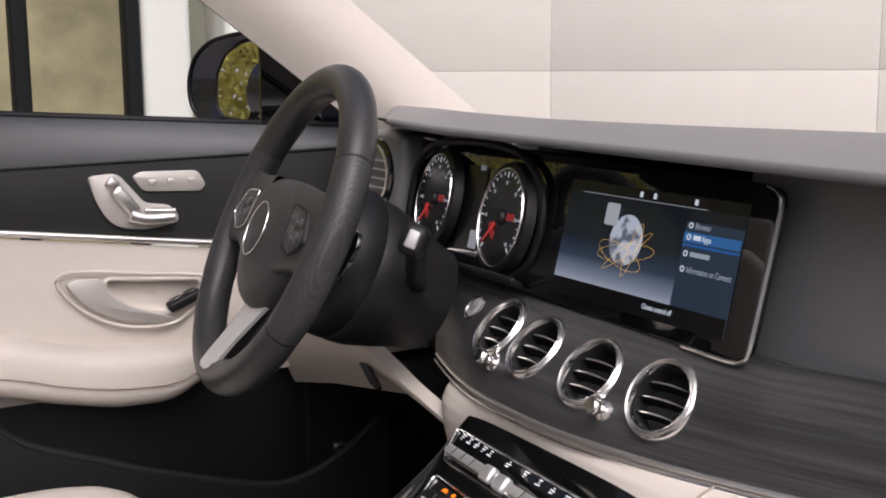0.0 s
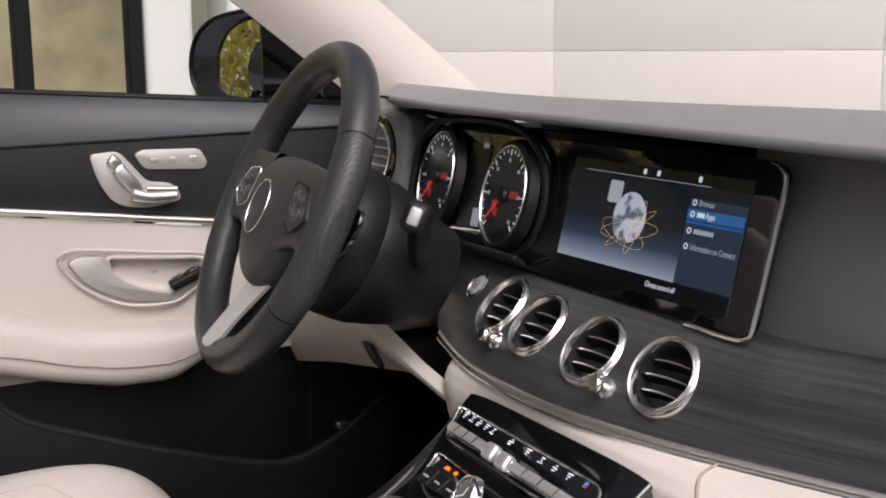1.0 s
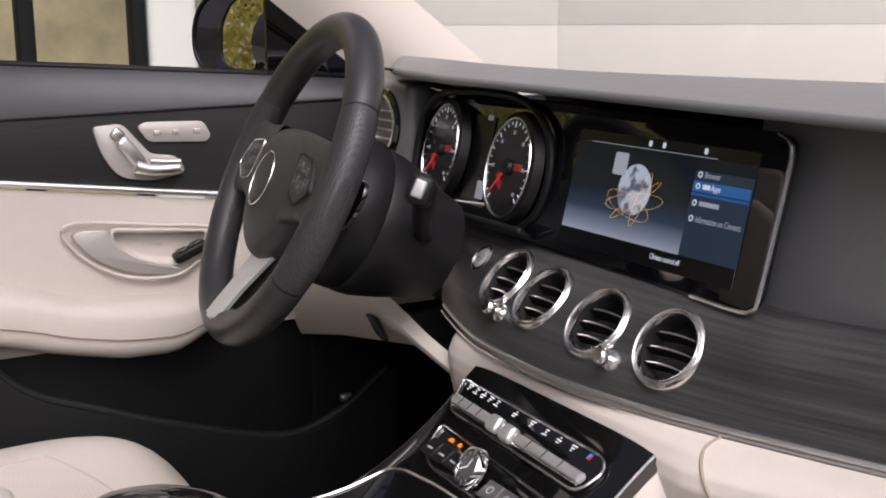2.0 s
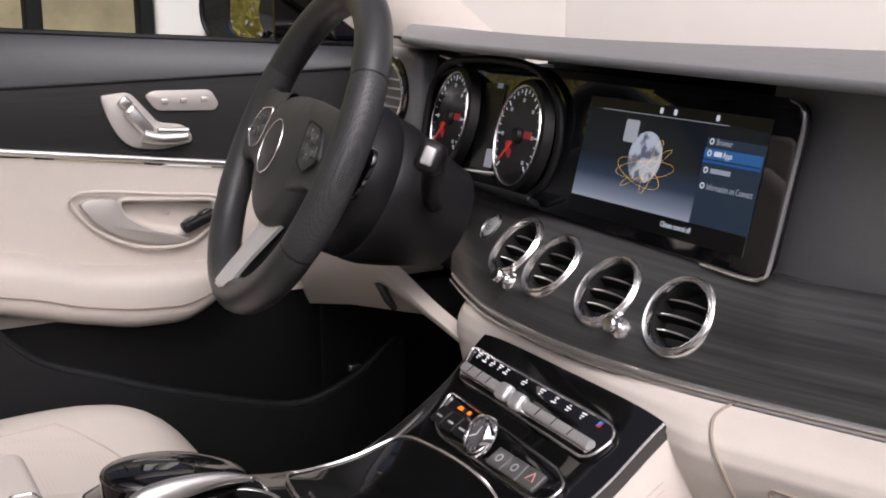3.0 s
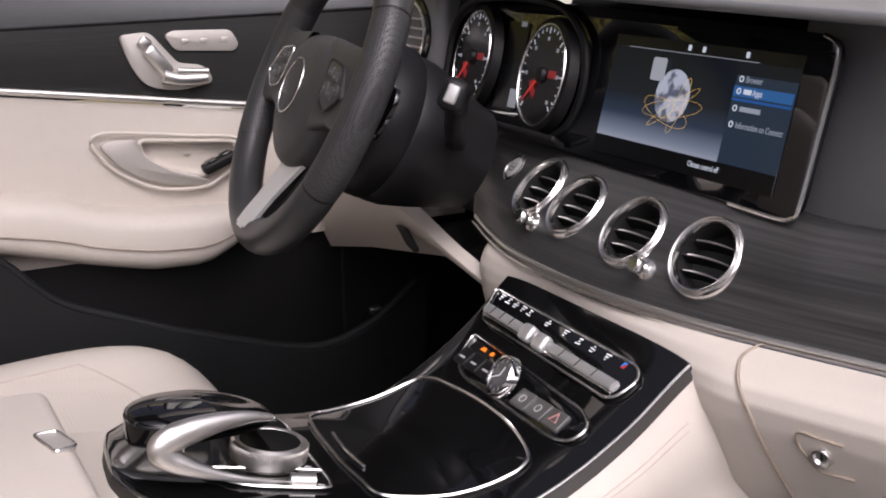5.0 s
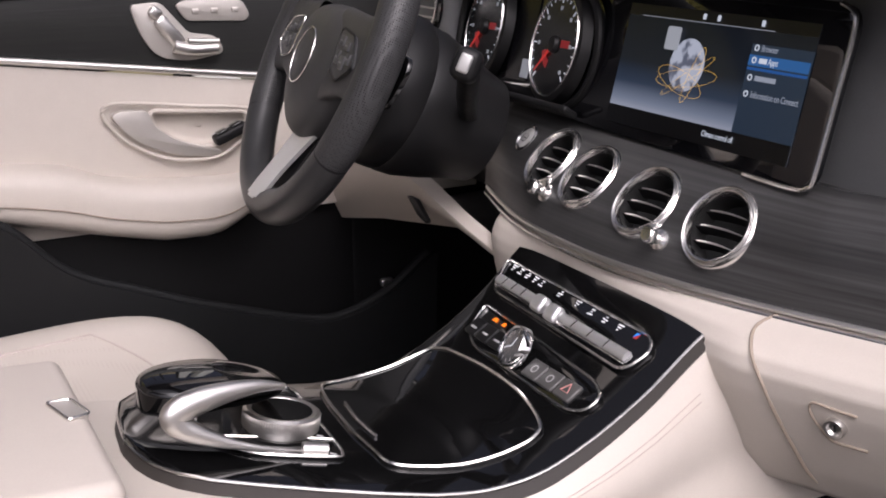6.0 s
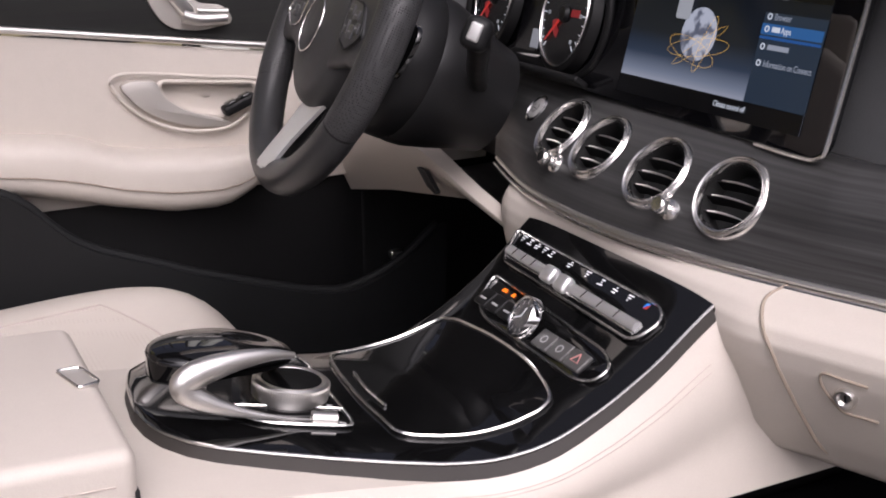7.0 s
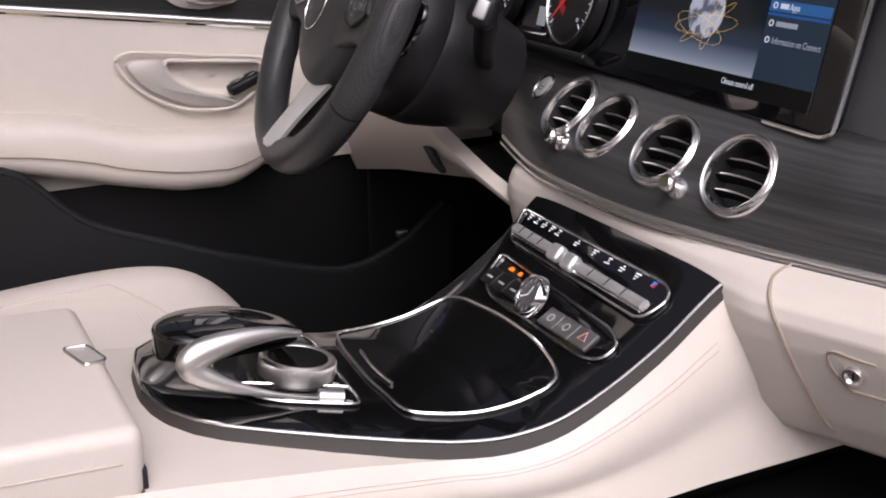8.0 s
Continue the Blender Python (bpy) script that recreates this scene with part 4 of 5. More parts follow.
    # seat adjustment switches
    B = Matrix(((0, 0, 1, 0), (1, 0, 0, 0), (0, 1, 0, 0), (0, 0, 0, 1)))
    so = rounded_outline([(-0.132, 0.937), (-0.092, 0.940), (-0.056, 0.897), (-0.018, 0.892), (-0.006, 0.868), (-0.055, 0.860), (-0.100, 0.866), (-0.122, 0.900)], [0.008, 0.010, 0.008, 0.014, 0.014, 0.012, 0.02, 0.03])
    sc = part("seat_switch", moved(plate(so, 0.006, 0.0015), Matrix.Translation((-0.7315, 0, 0)) @ B), SILVER_BEIGE, d, "satin silver seat-shaped switch plate")
    part("headrest_key", rounded_box(0.010, 0.018, 0.016, 0.005), SILVER, sc, m=pose(-0.728, -0.100, 0.926, -38))
    part("backrest_key", rounded_box(0.012, 0.048, 0.019, 0.007), SILVER, sc, m=pose(-0.727, -0.083, 0.901, -52))
    part("cushion_key", tube(smooth_path([(-0.726, -0.078, 0.882), (-0.724, -0.055, 0.876), (-0.724, -0.020, 0.876)], 5), lambda u: 0.0095 - 0.002 * u, 12), SILVER, sc)
    part("cushion_key", tube(smooth_path([(-0.722, -0.060, 0.888), (-0.722, -0.040, 0.886), (-0.722, -0.018, 0.885)], 4), 0.004, 10), SILVER, sc)
    mo = rounded_outline([(-0.072, 0.934), (-0.060, 0.940), (0.020, 0.938), (0.031, 0.918), (0.024, 0.909), (-0.058, 0.913)], [0.006, 0.006, 0.008, 0.006, 0.006, 0.008])
    me = part("memory_switch", moved(plate(mo, 0.005, 0.0015), Matrix.Translation((-0.7325, 0, 0)) @ B), SILVER_BEIGE, d, "satin silver memory switch plate")
    for y in (-0.045, -0.019, 0.010):
        part("memory_key", rounded_box(0.0035, 0.010, 0.007, 0.0015), SILVER_BEIGE, me, m=pose(-0.7325, y, 0.925))
    # black lower door with its pocket
    part("lower_panel", rounded_box(0.02, 1.38, 0.40, 0.008), BLACK_PLASTIC, d, m=pose(-0.752, -0.31, 0.48))
    RIM = [(-1.0, 0.70), (-0.33, 0.69), (-0.302, 0.660), (-0.272, 0.622), (-0.239, 0.600), (-0.169, 0.573), (-0.096, 0.543), (-0.018, 0.517), (0.064, 0.491), (0.116, 0.484), (0.17, 0.501), (0.226, 0.531), (0.26, 0.57)]
    def pocket(u, v):
        y = -1.0 + 1.27 * u
        z = sum(interp(y + q, RIM) for q in (-0.02, 0, 0.02)) / 3
        zb = 0.33
        return Vector((-0.660 - 0.025 * v * v, y, z + (zb - z) * v))
    part("door_pocket", thicken(grid(pocket, 60, 6), 0.012), POCKET, d, "black plastic door pocket")
    rimline = [Vector((-0.664, y, sum(interp(y + q, RIM) for q in (-0.02, 0, 0.02)) / 3)) for y in np.linspace(-1.0, 0.262, 70)]
    part("pocket_rim", tube(rimline, 0.007, 10), POCKET, d)
    # small silver block standing in for the highlight on a pedal
    part("pedal_glint", rounded_box(0.01, 0.02, 0.012, 0.003), SILVER, d, m=pose(-0.735, 0.226, 0.502))


SILVER_BEIGE = material("warm_satin_silver", (0.56, 0.53, 0.49), 0.40, 0.55, grain=0.05, scale=700, bump=0.06)
POCKET = material("charcoal_plastic", (0.0055, 0.006, 0.0065), 0.65, grain=0.2, scale=600, bump=0.25, blotch=0.1, spec=0.3)
door()


def side_mirror():
    m = pose(-1.03, 0.168, 1.052, 0, 0, 18)
    s = thing("side_mirror", "dark blue door mirror showing yellow-green trees", "door mirror", m)
    HOUSING = [(-0.107, 0.004), (-0.088, 0.042), (-0.043, 0.069), (0.030, 0.080), (0.097, 0.080), (0.115, 0.064), (0.104, 0.004), (0.066, -0.068), (-0.010, -0.071), (-0.081, -0.060), (-0.104, -0.036)]
    GLASS_EDGE = [(-0.043, -0.036), (-0.038, 0.016), (-0.012, 0.048), (0.033, 0.066), (0.094, 0.071), (0.075, -0.002), (0.045, -0.062), (-0.028, -0.057)]
    loop = [Vector((x, 0, z)) for x, z in rounded_outline(HOUSING, 0.03, 5)]
    mid = Vector((0.0, 0, 0.005))
    steps = [(1.0, 0.0), (1.03, 0.012), (1.02, 0.035), (0.92, 0.062), (0.70, 0.085), (0.35, 0.098), (0.02, 0.102)]
    def shell(u, v):
        p = loop[int(round(u * len(loop))) % len(loop)]
        k, y = steps[int(round(v * (len(steps) - 1)))]
        q = mid + (p - mid) * k
        return Vector((q.x, y, q.z))
    part("shell", grid(shell, len(loop), len(steps) - 1, close_u=True), PAINT, s, "dark blue glossy shell", angle=70)
    part("frame", tube(loop, 0.0035, 8, closed=True, up=(0, 1, 0)), BLACK_PLASTIC, s)
    glass = rounded_outline(GLASS_EDGE, 0.012, 4)
    inner = [Vector((x, 0, z)) for x, z in rounded_outline(GLASS_EDGE, 0.012, 5)]
    def funnel(u, v):
        p = loop[int(round(u * len(loop))) % len(loop)]
        a = (p - mid)
        near = min(inner, key=lambda q: (q - mid).angle(a))
        q = p.lerp(near, v)
        return Vector((q.x, 0.001 + 0.012 * v, q.z))
    part("surround", grid(funnel, len(loop), 4, close_u=True), PAINT, s, "glossy dark surround of the glass")
    part("mirror_glass", moved(plate(glass, 0.002), pose(0, 0.010, 0, 90)), MIRROR, s, "mirror glass")
    part("glass_edge", tube([Vector((x, 0.009, z)) for x, z in glass], 0.0016, 6, closed=True, up=(0, 1, 0)), BLACK_PLASTIC, s)
    part("arm", tube([(0.075, 0.045, -0.010), (0.14, 0.040, -0.022), (0.25, 0.03, -0.035)], lambda u: 0.060 - 0.018 * u, 18, flat=1.0), PAINT, s)
    sail = thing("sail_panel", "black mirror corner panel in the door's front window corner", "window corner", kind="structure")
    def sheet(u, v):
        y = 0.13 + 0.25 * u
        z0 = 0.985
        z1 = 1.13 - 0.55 * max(0, u - 0.12)
        return Vector((-0.775, y, z0 + (max(z1, z0 + 0.004) - z0) * v))
    part("sheet", thicken(grid(sheet, 12, 4), 0.008), PIANO, sail)
    part("sheet_edge", tube([(-0.770, 0.165, 1.10), (-0.770, 0.178, 1.02)], 0.0025, 6), CHROME, sail)


side_mirror()


# ---- centre console ----
ZCON = [(-0.42, 0.668), (-0.33, 0.660), (-0.26, 0.650), (-0.20, 0.642), (-0.15, 0.633), (-0.10, 0.625), (-0.06, 0.625), (-0.02, 0.636), (0.03, 0.663), (0.068, 0.686), (0.105, 0.713), (0.2, 0.775)]
XRIGHT = [(-0.317, -0.035), (-0.314, -0.010), (-0.307, 0.011), (-0.292, 0.032), (-0.273, 0.047), (-0.236, 0.066), (-0.198, 0.083), (-0.157, 0.096), (-0.115, 0.107), (-0.069, 0.117), (-0.025, 0.126), (0.023, 0.131), (0.067, 0.132), (0.107, 0.130)]
XLEFT = [(-0.317, -0.045), (-0.313, -0.086), (-0.304, -0.119), (-0.283, -0.143), (-0.25, -0.153), (-0.20, -0.150), (-0.146, -0.144), (-0.05, -0.141), (0.03, -0.143), (0.08, -0.150), (0.118, -0.162)]


def zcon(y):
    return sum(interp(y + q, ZCON) for q in (-0.015, 0, 0.015)) / 3


def xright(y):
    return interp(y, XRIGHT)


def xleft(y):
    return interp(y, XLEFT)


def console_edge(y0=0.121, n=36):
    """The panel's edge from the dash down one side, round the end and up the other."""
    ys = np.concatenate([np.linspace(y0, -0.24, n), -0.24 - 0.077 * np.sin(np.linspace(0, math.pi / 2, n // 2))[1:]])
    return [(xright(y), y) for y in ys] + [(xleft(y), y) for y in ys[::-1]]


def console():
    c = thing("centre_console", "piano black centre console with chrome lines and beige sides", "console")
    def top(u, v):
        y = -0.317 + 0.438 * u ** 1.7
        a, b = xleft(y), xright(y)
        k = 2 * v - 1
        return Vector((a + (b - a) * v, y, zcon(y) - 0.004 * abs(k) ** 6))
    part("top_panel", thicken(grid(top, 70, 24), 0.010), PIANO, c, "glossy black panel")
    edge = console_edge()
    cut = len(edge) - 34  # the driver's side of the panel has a plain dark edge
    rim = [Vector((x, y, zcon(y) - 0.0055)) for x, y in edge]
    part("chrome_edge", tube(rim[:cut], 0.0014, 8), CHROME, c, "thin chrome edge")
    part("dark_edge", tube(rim[cut - 1:], 0.0014, 8), BAND, c)
    def band(u, v):
        x, y = edge[min(int(round(u * (len(edge) - 1))), len(edge) - 1)]
        d = Vector((x + 0.03, y + 0.03)).normalized() * 0.004 * v
        return Vector((x + d.x, y + d.y, zcon(y) - 0.008 - 0.011 * v))
    part("edge_band", thicken(grid(band, len(edge) - 1, 2), 0.004), BAND, c, "dark grey band under the chrome edge")
    def side_x(y, v):
        return xright(max(y, -0.115)) + 0.004 + 0.009 * math.sin(math.pi * min(1, v * 1.5)) + 0.016 * v ** 1.4
    def side(u, v):
        y = -0.42 + 0.80 * u
        z = zcon(max(y, -0.42)) - 0.019
        return Vector((side_x(y, v), y, z + (0.548 - z) * v))
    part("side_panel", thicken(grid(side, 50, 16), 0.006), BEIGE, c, "beige leather console side")
    def shoulder(u, v):
        """Leather shelf round the panel's rounded end."""
        y = -0.3485 + 0.266 * u
        x = -0.165 + (0.1118 + 0.165) * v
        return Vector((x, y, zcon(y) - 0.0175 - 0.003 * abs(2 * v - 1) ** 6))
    part("shoulder", thicken(grid(shoulder, 12, 16), 0.006), BEIGE, c, "beige leather shelf round the panel")
    def lside(u, v):
        y = -0.42 + 0.60 * u
        z = zcon(y) - 0.02
        return Vector((xleft(max(y, -0.20)) - 0.004, y, z + (0.40 - z) * v))
    part("driver_side_panel", thicken(grid(lside, 20, 4), 0.006), BLACK_PLASTIC, c)
    for v in (0.17, 0.215):
        line = []
        for y in np.linspace(-0.41, 0.112, 60):
            z = zcon(y) - 0.019
            line.append(Vector((side_x(y, v) + 0.0004, y, z + (0.548 - z) * v)))
        part("side_seam", tube(line, 0.0005, 5), STITCH, c)
    return c


STITCH = material("beige_stitching", (0.46, 0.40, 0.36), 0.7)
BAND = material("dark_taupe_plastic", (0.032, 0.028, 0.025), 0.55, grain=0.1, scale=600, bump=0.1)


def surface_frame(x, y, lift=0.0):
    """A pose on the console panel at x, y."""
    e = 0.004
    ey = Vector((0, 2 * e, zcon(y + e) - zcon(y - e))).normalized()
    ex = Vector((1, 0, 0))
    ez = ex.cross(ey)
    m = Matrix((ex, ey, ez)).transposed().to_4x4()
    m.translation = Vector((x, y, zcon(y))) + ez * lift
    return m


def on_panel(pts, lift=0.0015, n=6, closed=True):
    return [Vector((p.x, p.y, zcon(p.y) + lift)) for p in smooth_path([(a, b, 0) for a, b in pts], n, closed)]


STACK = pose(0, 0.105, 0.7105, 32.5, 0, 0)


def climate_controls():
    c = thing("climate_panel", "black climate control strip with white legends and chrome toggles", "controls", STACK)
    out = rounded_outline([(-0.151, -0.002), (0.094, -0.008), (0.108, -0.020), (0.102, -0.049), (-0.128, -0.040)], [0.008, 0.012, 0.008, 0.014, 0.012])
    part("panel", plate(out, 0.008, 0.001), PIANO, c, m=pose(0, 0, 0.0035))
    part("frame", tube([Vector((p[0], p[1], 0.004)) for p in out], 0.0014, 6, closed=True), CHROME, c, "fine chrome outline")
    rnd = random.Random(4)
    for k, x in enumerate((-0.131, -0.117, -0.103, -0.089, -0.076, -0.042, -0.012, 0.012, 0.034, 0.056)):
        y = -0.0085 - 0.0062 * (x + 0.13) / 0.21
        for j in range(3):
            part("legend_mark", rounded_box(0.0075 - 0.0026 * ((k + j) % 3), 0.0013, 0.0003, 0.0001, seg=1), LEGEND, c, m=pose(x, y + 0.0028 - 0.0028 * j, 0.0038, 0, 0, rnd.uniform(-7, 7)))
    part("warm_mark", plate([(0.078, -0.0165), (0.083, -0.0165), (0.083, -0.011)], 0.0003), RED, c, m=pose(0, 0, 0.0039))
    part("cool_mark", plate([(0.078, -0.0160), (0.0825, -0.0105), (0.078, -0.0105)], 0.0003), BLUE_MARK, c, m=pose(0, 0, 0.0039))
    for x0, x1, y0, y1 in ((-0.131, -0.058, -0.0275, -0.0300), (-0.010, 0.094, -0.0325, -0.0355)):
        bar = [Vector((x0 + (x1 - x0) * k / 12, y0 + (y1 - y0) * k / 12, 0.0055)) for k in range(13)]
        part("toggle_bar", tube(bar, 0.0052, 14, flat=0.75), BRIGHT_TOGGLE, c, "long smoked chrome toggle bar")
        part("bar_edge", tube([p + Vector((0, -0.0064, -0.001)) for p in bar], 0.0010, 6), CHROME, c)
        for k in range(1, 4):
            a = bar[0].lerp(bar[-1], k / 4)
            part("bar_joint", rounded_box(0.0005, 0.0115, 0.0010, 0.0002, seg=1), BLACK_PLASTIC, c, m=Matrix.Translation(a + Vector((0, 0, 0.0050))))
    for x, y in ((-0.047, -0.0315), (-0.021, -0.0335)):
        part("rocker", rounded_box(0.018, 0.017, 0.012, 0.004), BRIGHT_TOGGLE, c, "raised chrome rocker", m=pose(x, y, 0.0065, 15))
    return c


def lower_controls():
    c = thing("clock_panel", "black button panel with a round chrome clock", "controls", STACK)
    out = rounded_outline([(-0.116, -0.057), (-0.02, -0.062), (0.088, -0.068), (0.108, -0.078), (0.106, -0.096), (0.086, -0.1035), (-0.076, -0.1005), (-0.102, -0.088)], [0.010, 0.02, 0.012, 0.008, 0.010, 0.012, 0.014, 0.012])
    part("panel", plate(out, 0.008, 0.001), PIANO, c, m=pose(0, 0, 0.0030))
    part("frame", tube([Vector((p[0], p[1], 0.0035)) for p in out], 0.0014, 6, closed=True), CHROME, c, "fine chrome outline")
    k = part("clock", lathe([(0, 0.006), (0.019, 0.006), (0.0200, 0.010), (0.0215, 0.011), (0.0228, 0.008), (0.0235, 0.000)], 44), BRIGHT_CHROME, c, "round chrome rimmed analogue clock", m=pose(-0.014, -0.0815, 0.008, 24, -10, 0) @ Matrix.Scale(0.88, 4))
    part("clock_face", lathe([(0, 0.0066), (0.0185, 0.0066)], 32), CLOCK_FACE, k)
    for j in range(12):
        a = radians(30 * j)
        part("hour_mark", rounded_box(0.004, 0.001, 0.0005, 0.0001, seg=1), GREY_PRINT, k, m=Matrix.Rotation(a, 4, "Z") @ pose(0.0158, 0, 0.0069))
    for a, l in ((70, 0.010), (200, 0.014)):
        part("clock_hand", tube([(0, 0, 0.0076), (l * math.cos(radians(a)), l * math.sin(radians(a)), 0.0076)], 0.0007, 5), LEGEND, k)
    part("clock_glass", lathe([(0, 0.0125), (0.012, 0.0115), (0.0198, 0.009)], 32), GLASS, k)
    for x in (-0.094, -0.072, -0.050):
        b = part("button", rounded_box(0.020, 0.019, 0.004, 0.0015), BLACK_PLASTIC, c, m=pose(x, -0.0835, 0.004))
        part("button_mark", rounded_box(0.010, 0.0022, 0.0003, 0.0001, seg=1), GREY_PRINT, b, m=pose(0, -0.002, 0.0021))
    for x, w in ((-0.082, 0.009), (-0.066, 0.006)):
        part("warning_light", plate([(-w / 2, -0.002), (w / 2, -0.002), (w * 0.3, 0.002), (-w * 0.3, 0.002)], 0.0004), ORANGE, c, "glowing amber tell-tale", m=pose(x, -0.0668, 0.0036))
    for x, mat in ((0.0215, None), (0.0465, None), (0.0725, RED_PRINT)):
        b = part("button", rounded_box(0.0235, 0.019, 0.004, 0.0015), BUTTON_GREY, c, m=pose(x, -0.0885, 0.004))
        if mat:
            tri = [Vector((0.006 * math.cos(radians(a)), 0.006 * math.sin(radians(a)), 0.0022)) for a in (90, 210, 330)]
            part("hazard_mark", tube(tri, 0.0007, 5, closed=True), mat, b)
        else:
            part("button_mark", flat_ring(0.003, 0.0042, 0.0020, 16, h=0.0003), GREY_PRINT, b)
    return c


BRIGHT_TOGGLE = material("smoked_chrome", (0.80, 0.80, 0.80), 0.30, 0.8)
# blue print brightened by a glow of its own
BLUE_MARK = material("blue_glowing_mark", (0.02, 0.15, 0.5), 0.4, emit=(0.05, 0.3, 0.9), strength=0.3)
RED_PRINT = material("red_print", (0.55, 0.26, 0.24), 0.5)
BUTTON_GREY = material("dark_grey_button", (0.07, 0.068, 0.066), 0.35, grain=0.1, scale=500)
CLOCK_FACE = material("silver_clock_face", (0.22, 0.22, 0.23), 0.25, 0.7)


def glass_material():
    m = bpy.data.materials.new("clear_glass")
    m.use_nodes = True
    b = m.node_tree.nodes["Principled BSDF"]
    b.inputs["Base Color"].default_value = (1, 1, 1, 1)
    b.inputs["Roughness"].default_value = 0.0
    b.inputs["Transmission Weight"].default_value = 1.0
    b.inputs["IOR"].default_value = 1.2
    return m


GLASS = glass_material()


LID = [(-0.111, -0.122), (-0.027, -0.133), (0.029, -0.133), (0.060, -0.130), (0.072, -0.106), (0.081, -0.075), (0.088, -0.038), (0.090, -0.016), (0.079, -0.003), (0.031, 0.007), (-0.023, 0.009), (-0.070, 0.006), (-0.103, 0.001), (-0.120, -0.012), (-0.128, -0.055), (-0.126, -0.095)]


def stowage_lid():
    s = thing("stowage_lid", "closed piano black stowage lid with a chrome outline", "lid")
    part("outline", tube(on_panel(LID, 0.0022, 6), 0.0016, 6, closed=True), CHROME, s, "fine chrome outline")
    loop = on_panel(LID, 0.0, 4)
    mid = Vector((-0.02, -0.06, 0))
    def sheet(u, v):
        p = loop[int(round(u * len(loop))) % len(loop)]
        q = mid + (Vector((p.x, p.y, 0)) - mid) * v
        return Vector((q.x, q.y, zcon(q.y) + 0.0012 + 0.004 * (1 - v * v)))
    part("cover", thicken(grid(sheet, len(loop), 10, close_u=True), 0.0015), PIANO, s)
    part("slit", tube(on_panel([(-0.067, -0.117), (-0.028, -0.1215), (0.009, -0.1205)], 0.0042, 5, False), 0.0016, 6), CHROME, s, "chrome finger slit")


def controller():
    c = thing("rotary_controller", "silver rotary controller on a glossy black button plate", "controller")
    base = [(-0.114, -0.153), (-0.056, -0.154), (0.008, -0.158), (0.034, -0.161), (0.042, -0.171), (0.028, -0.223), (0.005, -0.248), (-0.018, -0.258), (-0.045, -0.258), (-0.085, -0.240), (-0.110, -0.20)]
    part("plate_outline", tube(on_panel(base, 0.0025, 5), 0.0013, 6, closed=True), CHROME, c, "fine chrome outline")
    part("divider", tube(on_panel([(-0.018, -0.257), (-0.006, -0.211), (0.007, -0.157)], 0.0022, 5, False), 0.0011, 6), CHROME, c)
    loop = on_panel(base, 0.0, 4)
    def sheet(u, v):
        p = loop[int(round(u * len(loop))) % len(loop)]
        q = Vector((-0.035, -0.2, 0)).lerp(Vector((p.x, p.y, 0)), v)
        return Vector((q.x, q.y, zcon(q.y) + 0.0016))
    part("button_plate", thicken(grid(sheet, len(loop), 6, close_u=True), 0.001), PIANO, c)
    tilt = surface_frame(-0.022, -0.194)
    k = part("knob", lathe([(0, 0.0180), (0.0255, 0.0180), (0.0262, 0.0190), (0.0295, 0.0196), (0.0320, 0.0178), (0.0326, 0.0090), (0.0320, 0.0045), (0.0290, 0.0032), (0.0285, 0.000)], 56), SILVER, c, "finely ribbed silver knob", m=tilt)
    part("knob_top", lathe([(0, 0.0192), (0.0253, 0.0188)], 40), PIANO, k)
    rib = finish(rounded_box(0.0005, 0.0009, 0.009, 0.0002, seg=1), "rib", SILVER)
    for j in range(90):
        r = new("rib", rib)
        r.parent, r.matrix_basis = k, Matrix.Rotation(2 * math.pi * j / 90, 4, "Z") @ pose(0.0323, 0, 0.0130)
    part("rocker", tube([(0.0, -0.010, 0.004), (0.0, 0.010, 0.004)], 0.0065, 14), SILVER, c, "small silver roller", m=surface_frame(0.031, -0.184) @ pose(0, 0, 0, 0, 0, -12))
    for x, y in ((0.022, -0.210), (0.036, -0.170), (-0.001, -0.167), (-0.016, -0.235), (-0.075, -0.165)):
        part("legend_mark", rounded_box(0.0055, 0.0035, 0.0003, 0.0001, seg=1), GREY_PRINT, c, m=surface_frame(x, y, 0.0021) @ pose(0, 0, 0, 0, 0, 60))


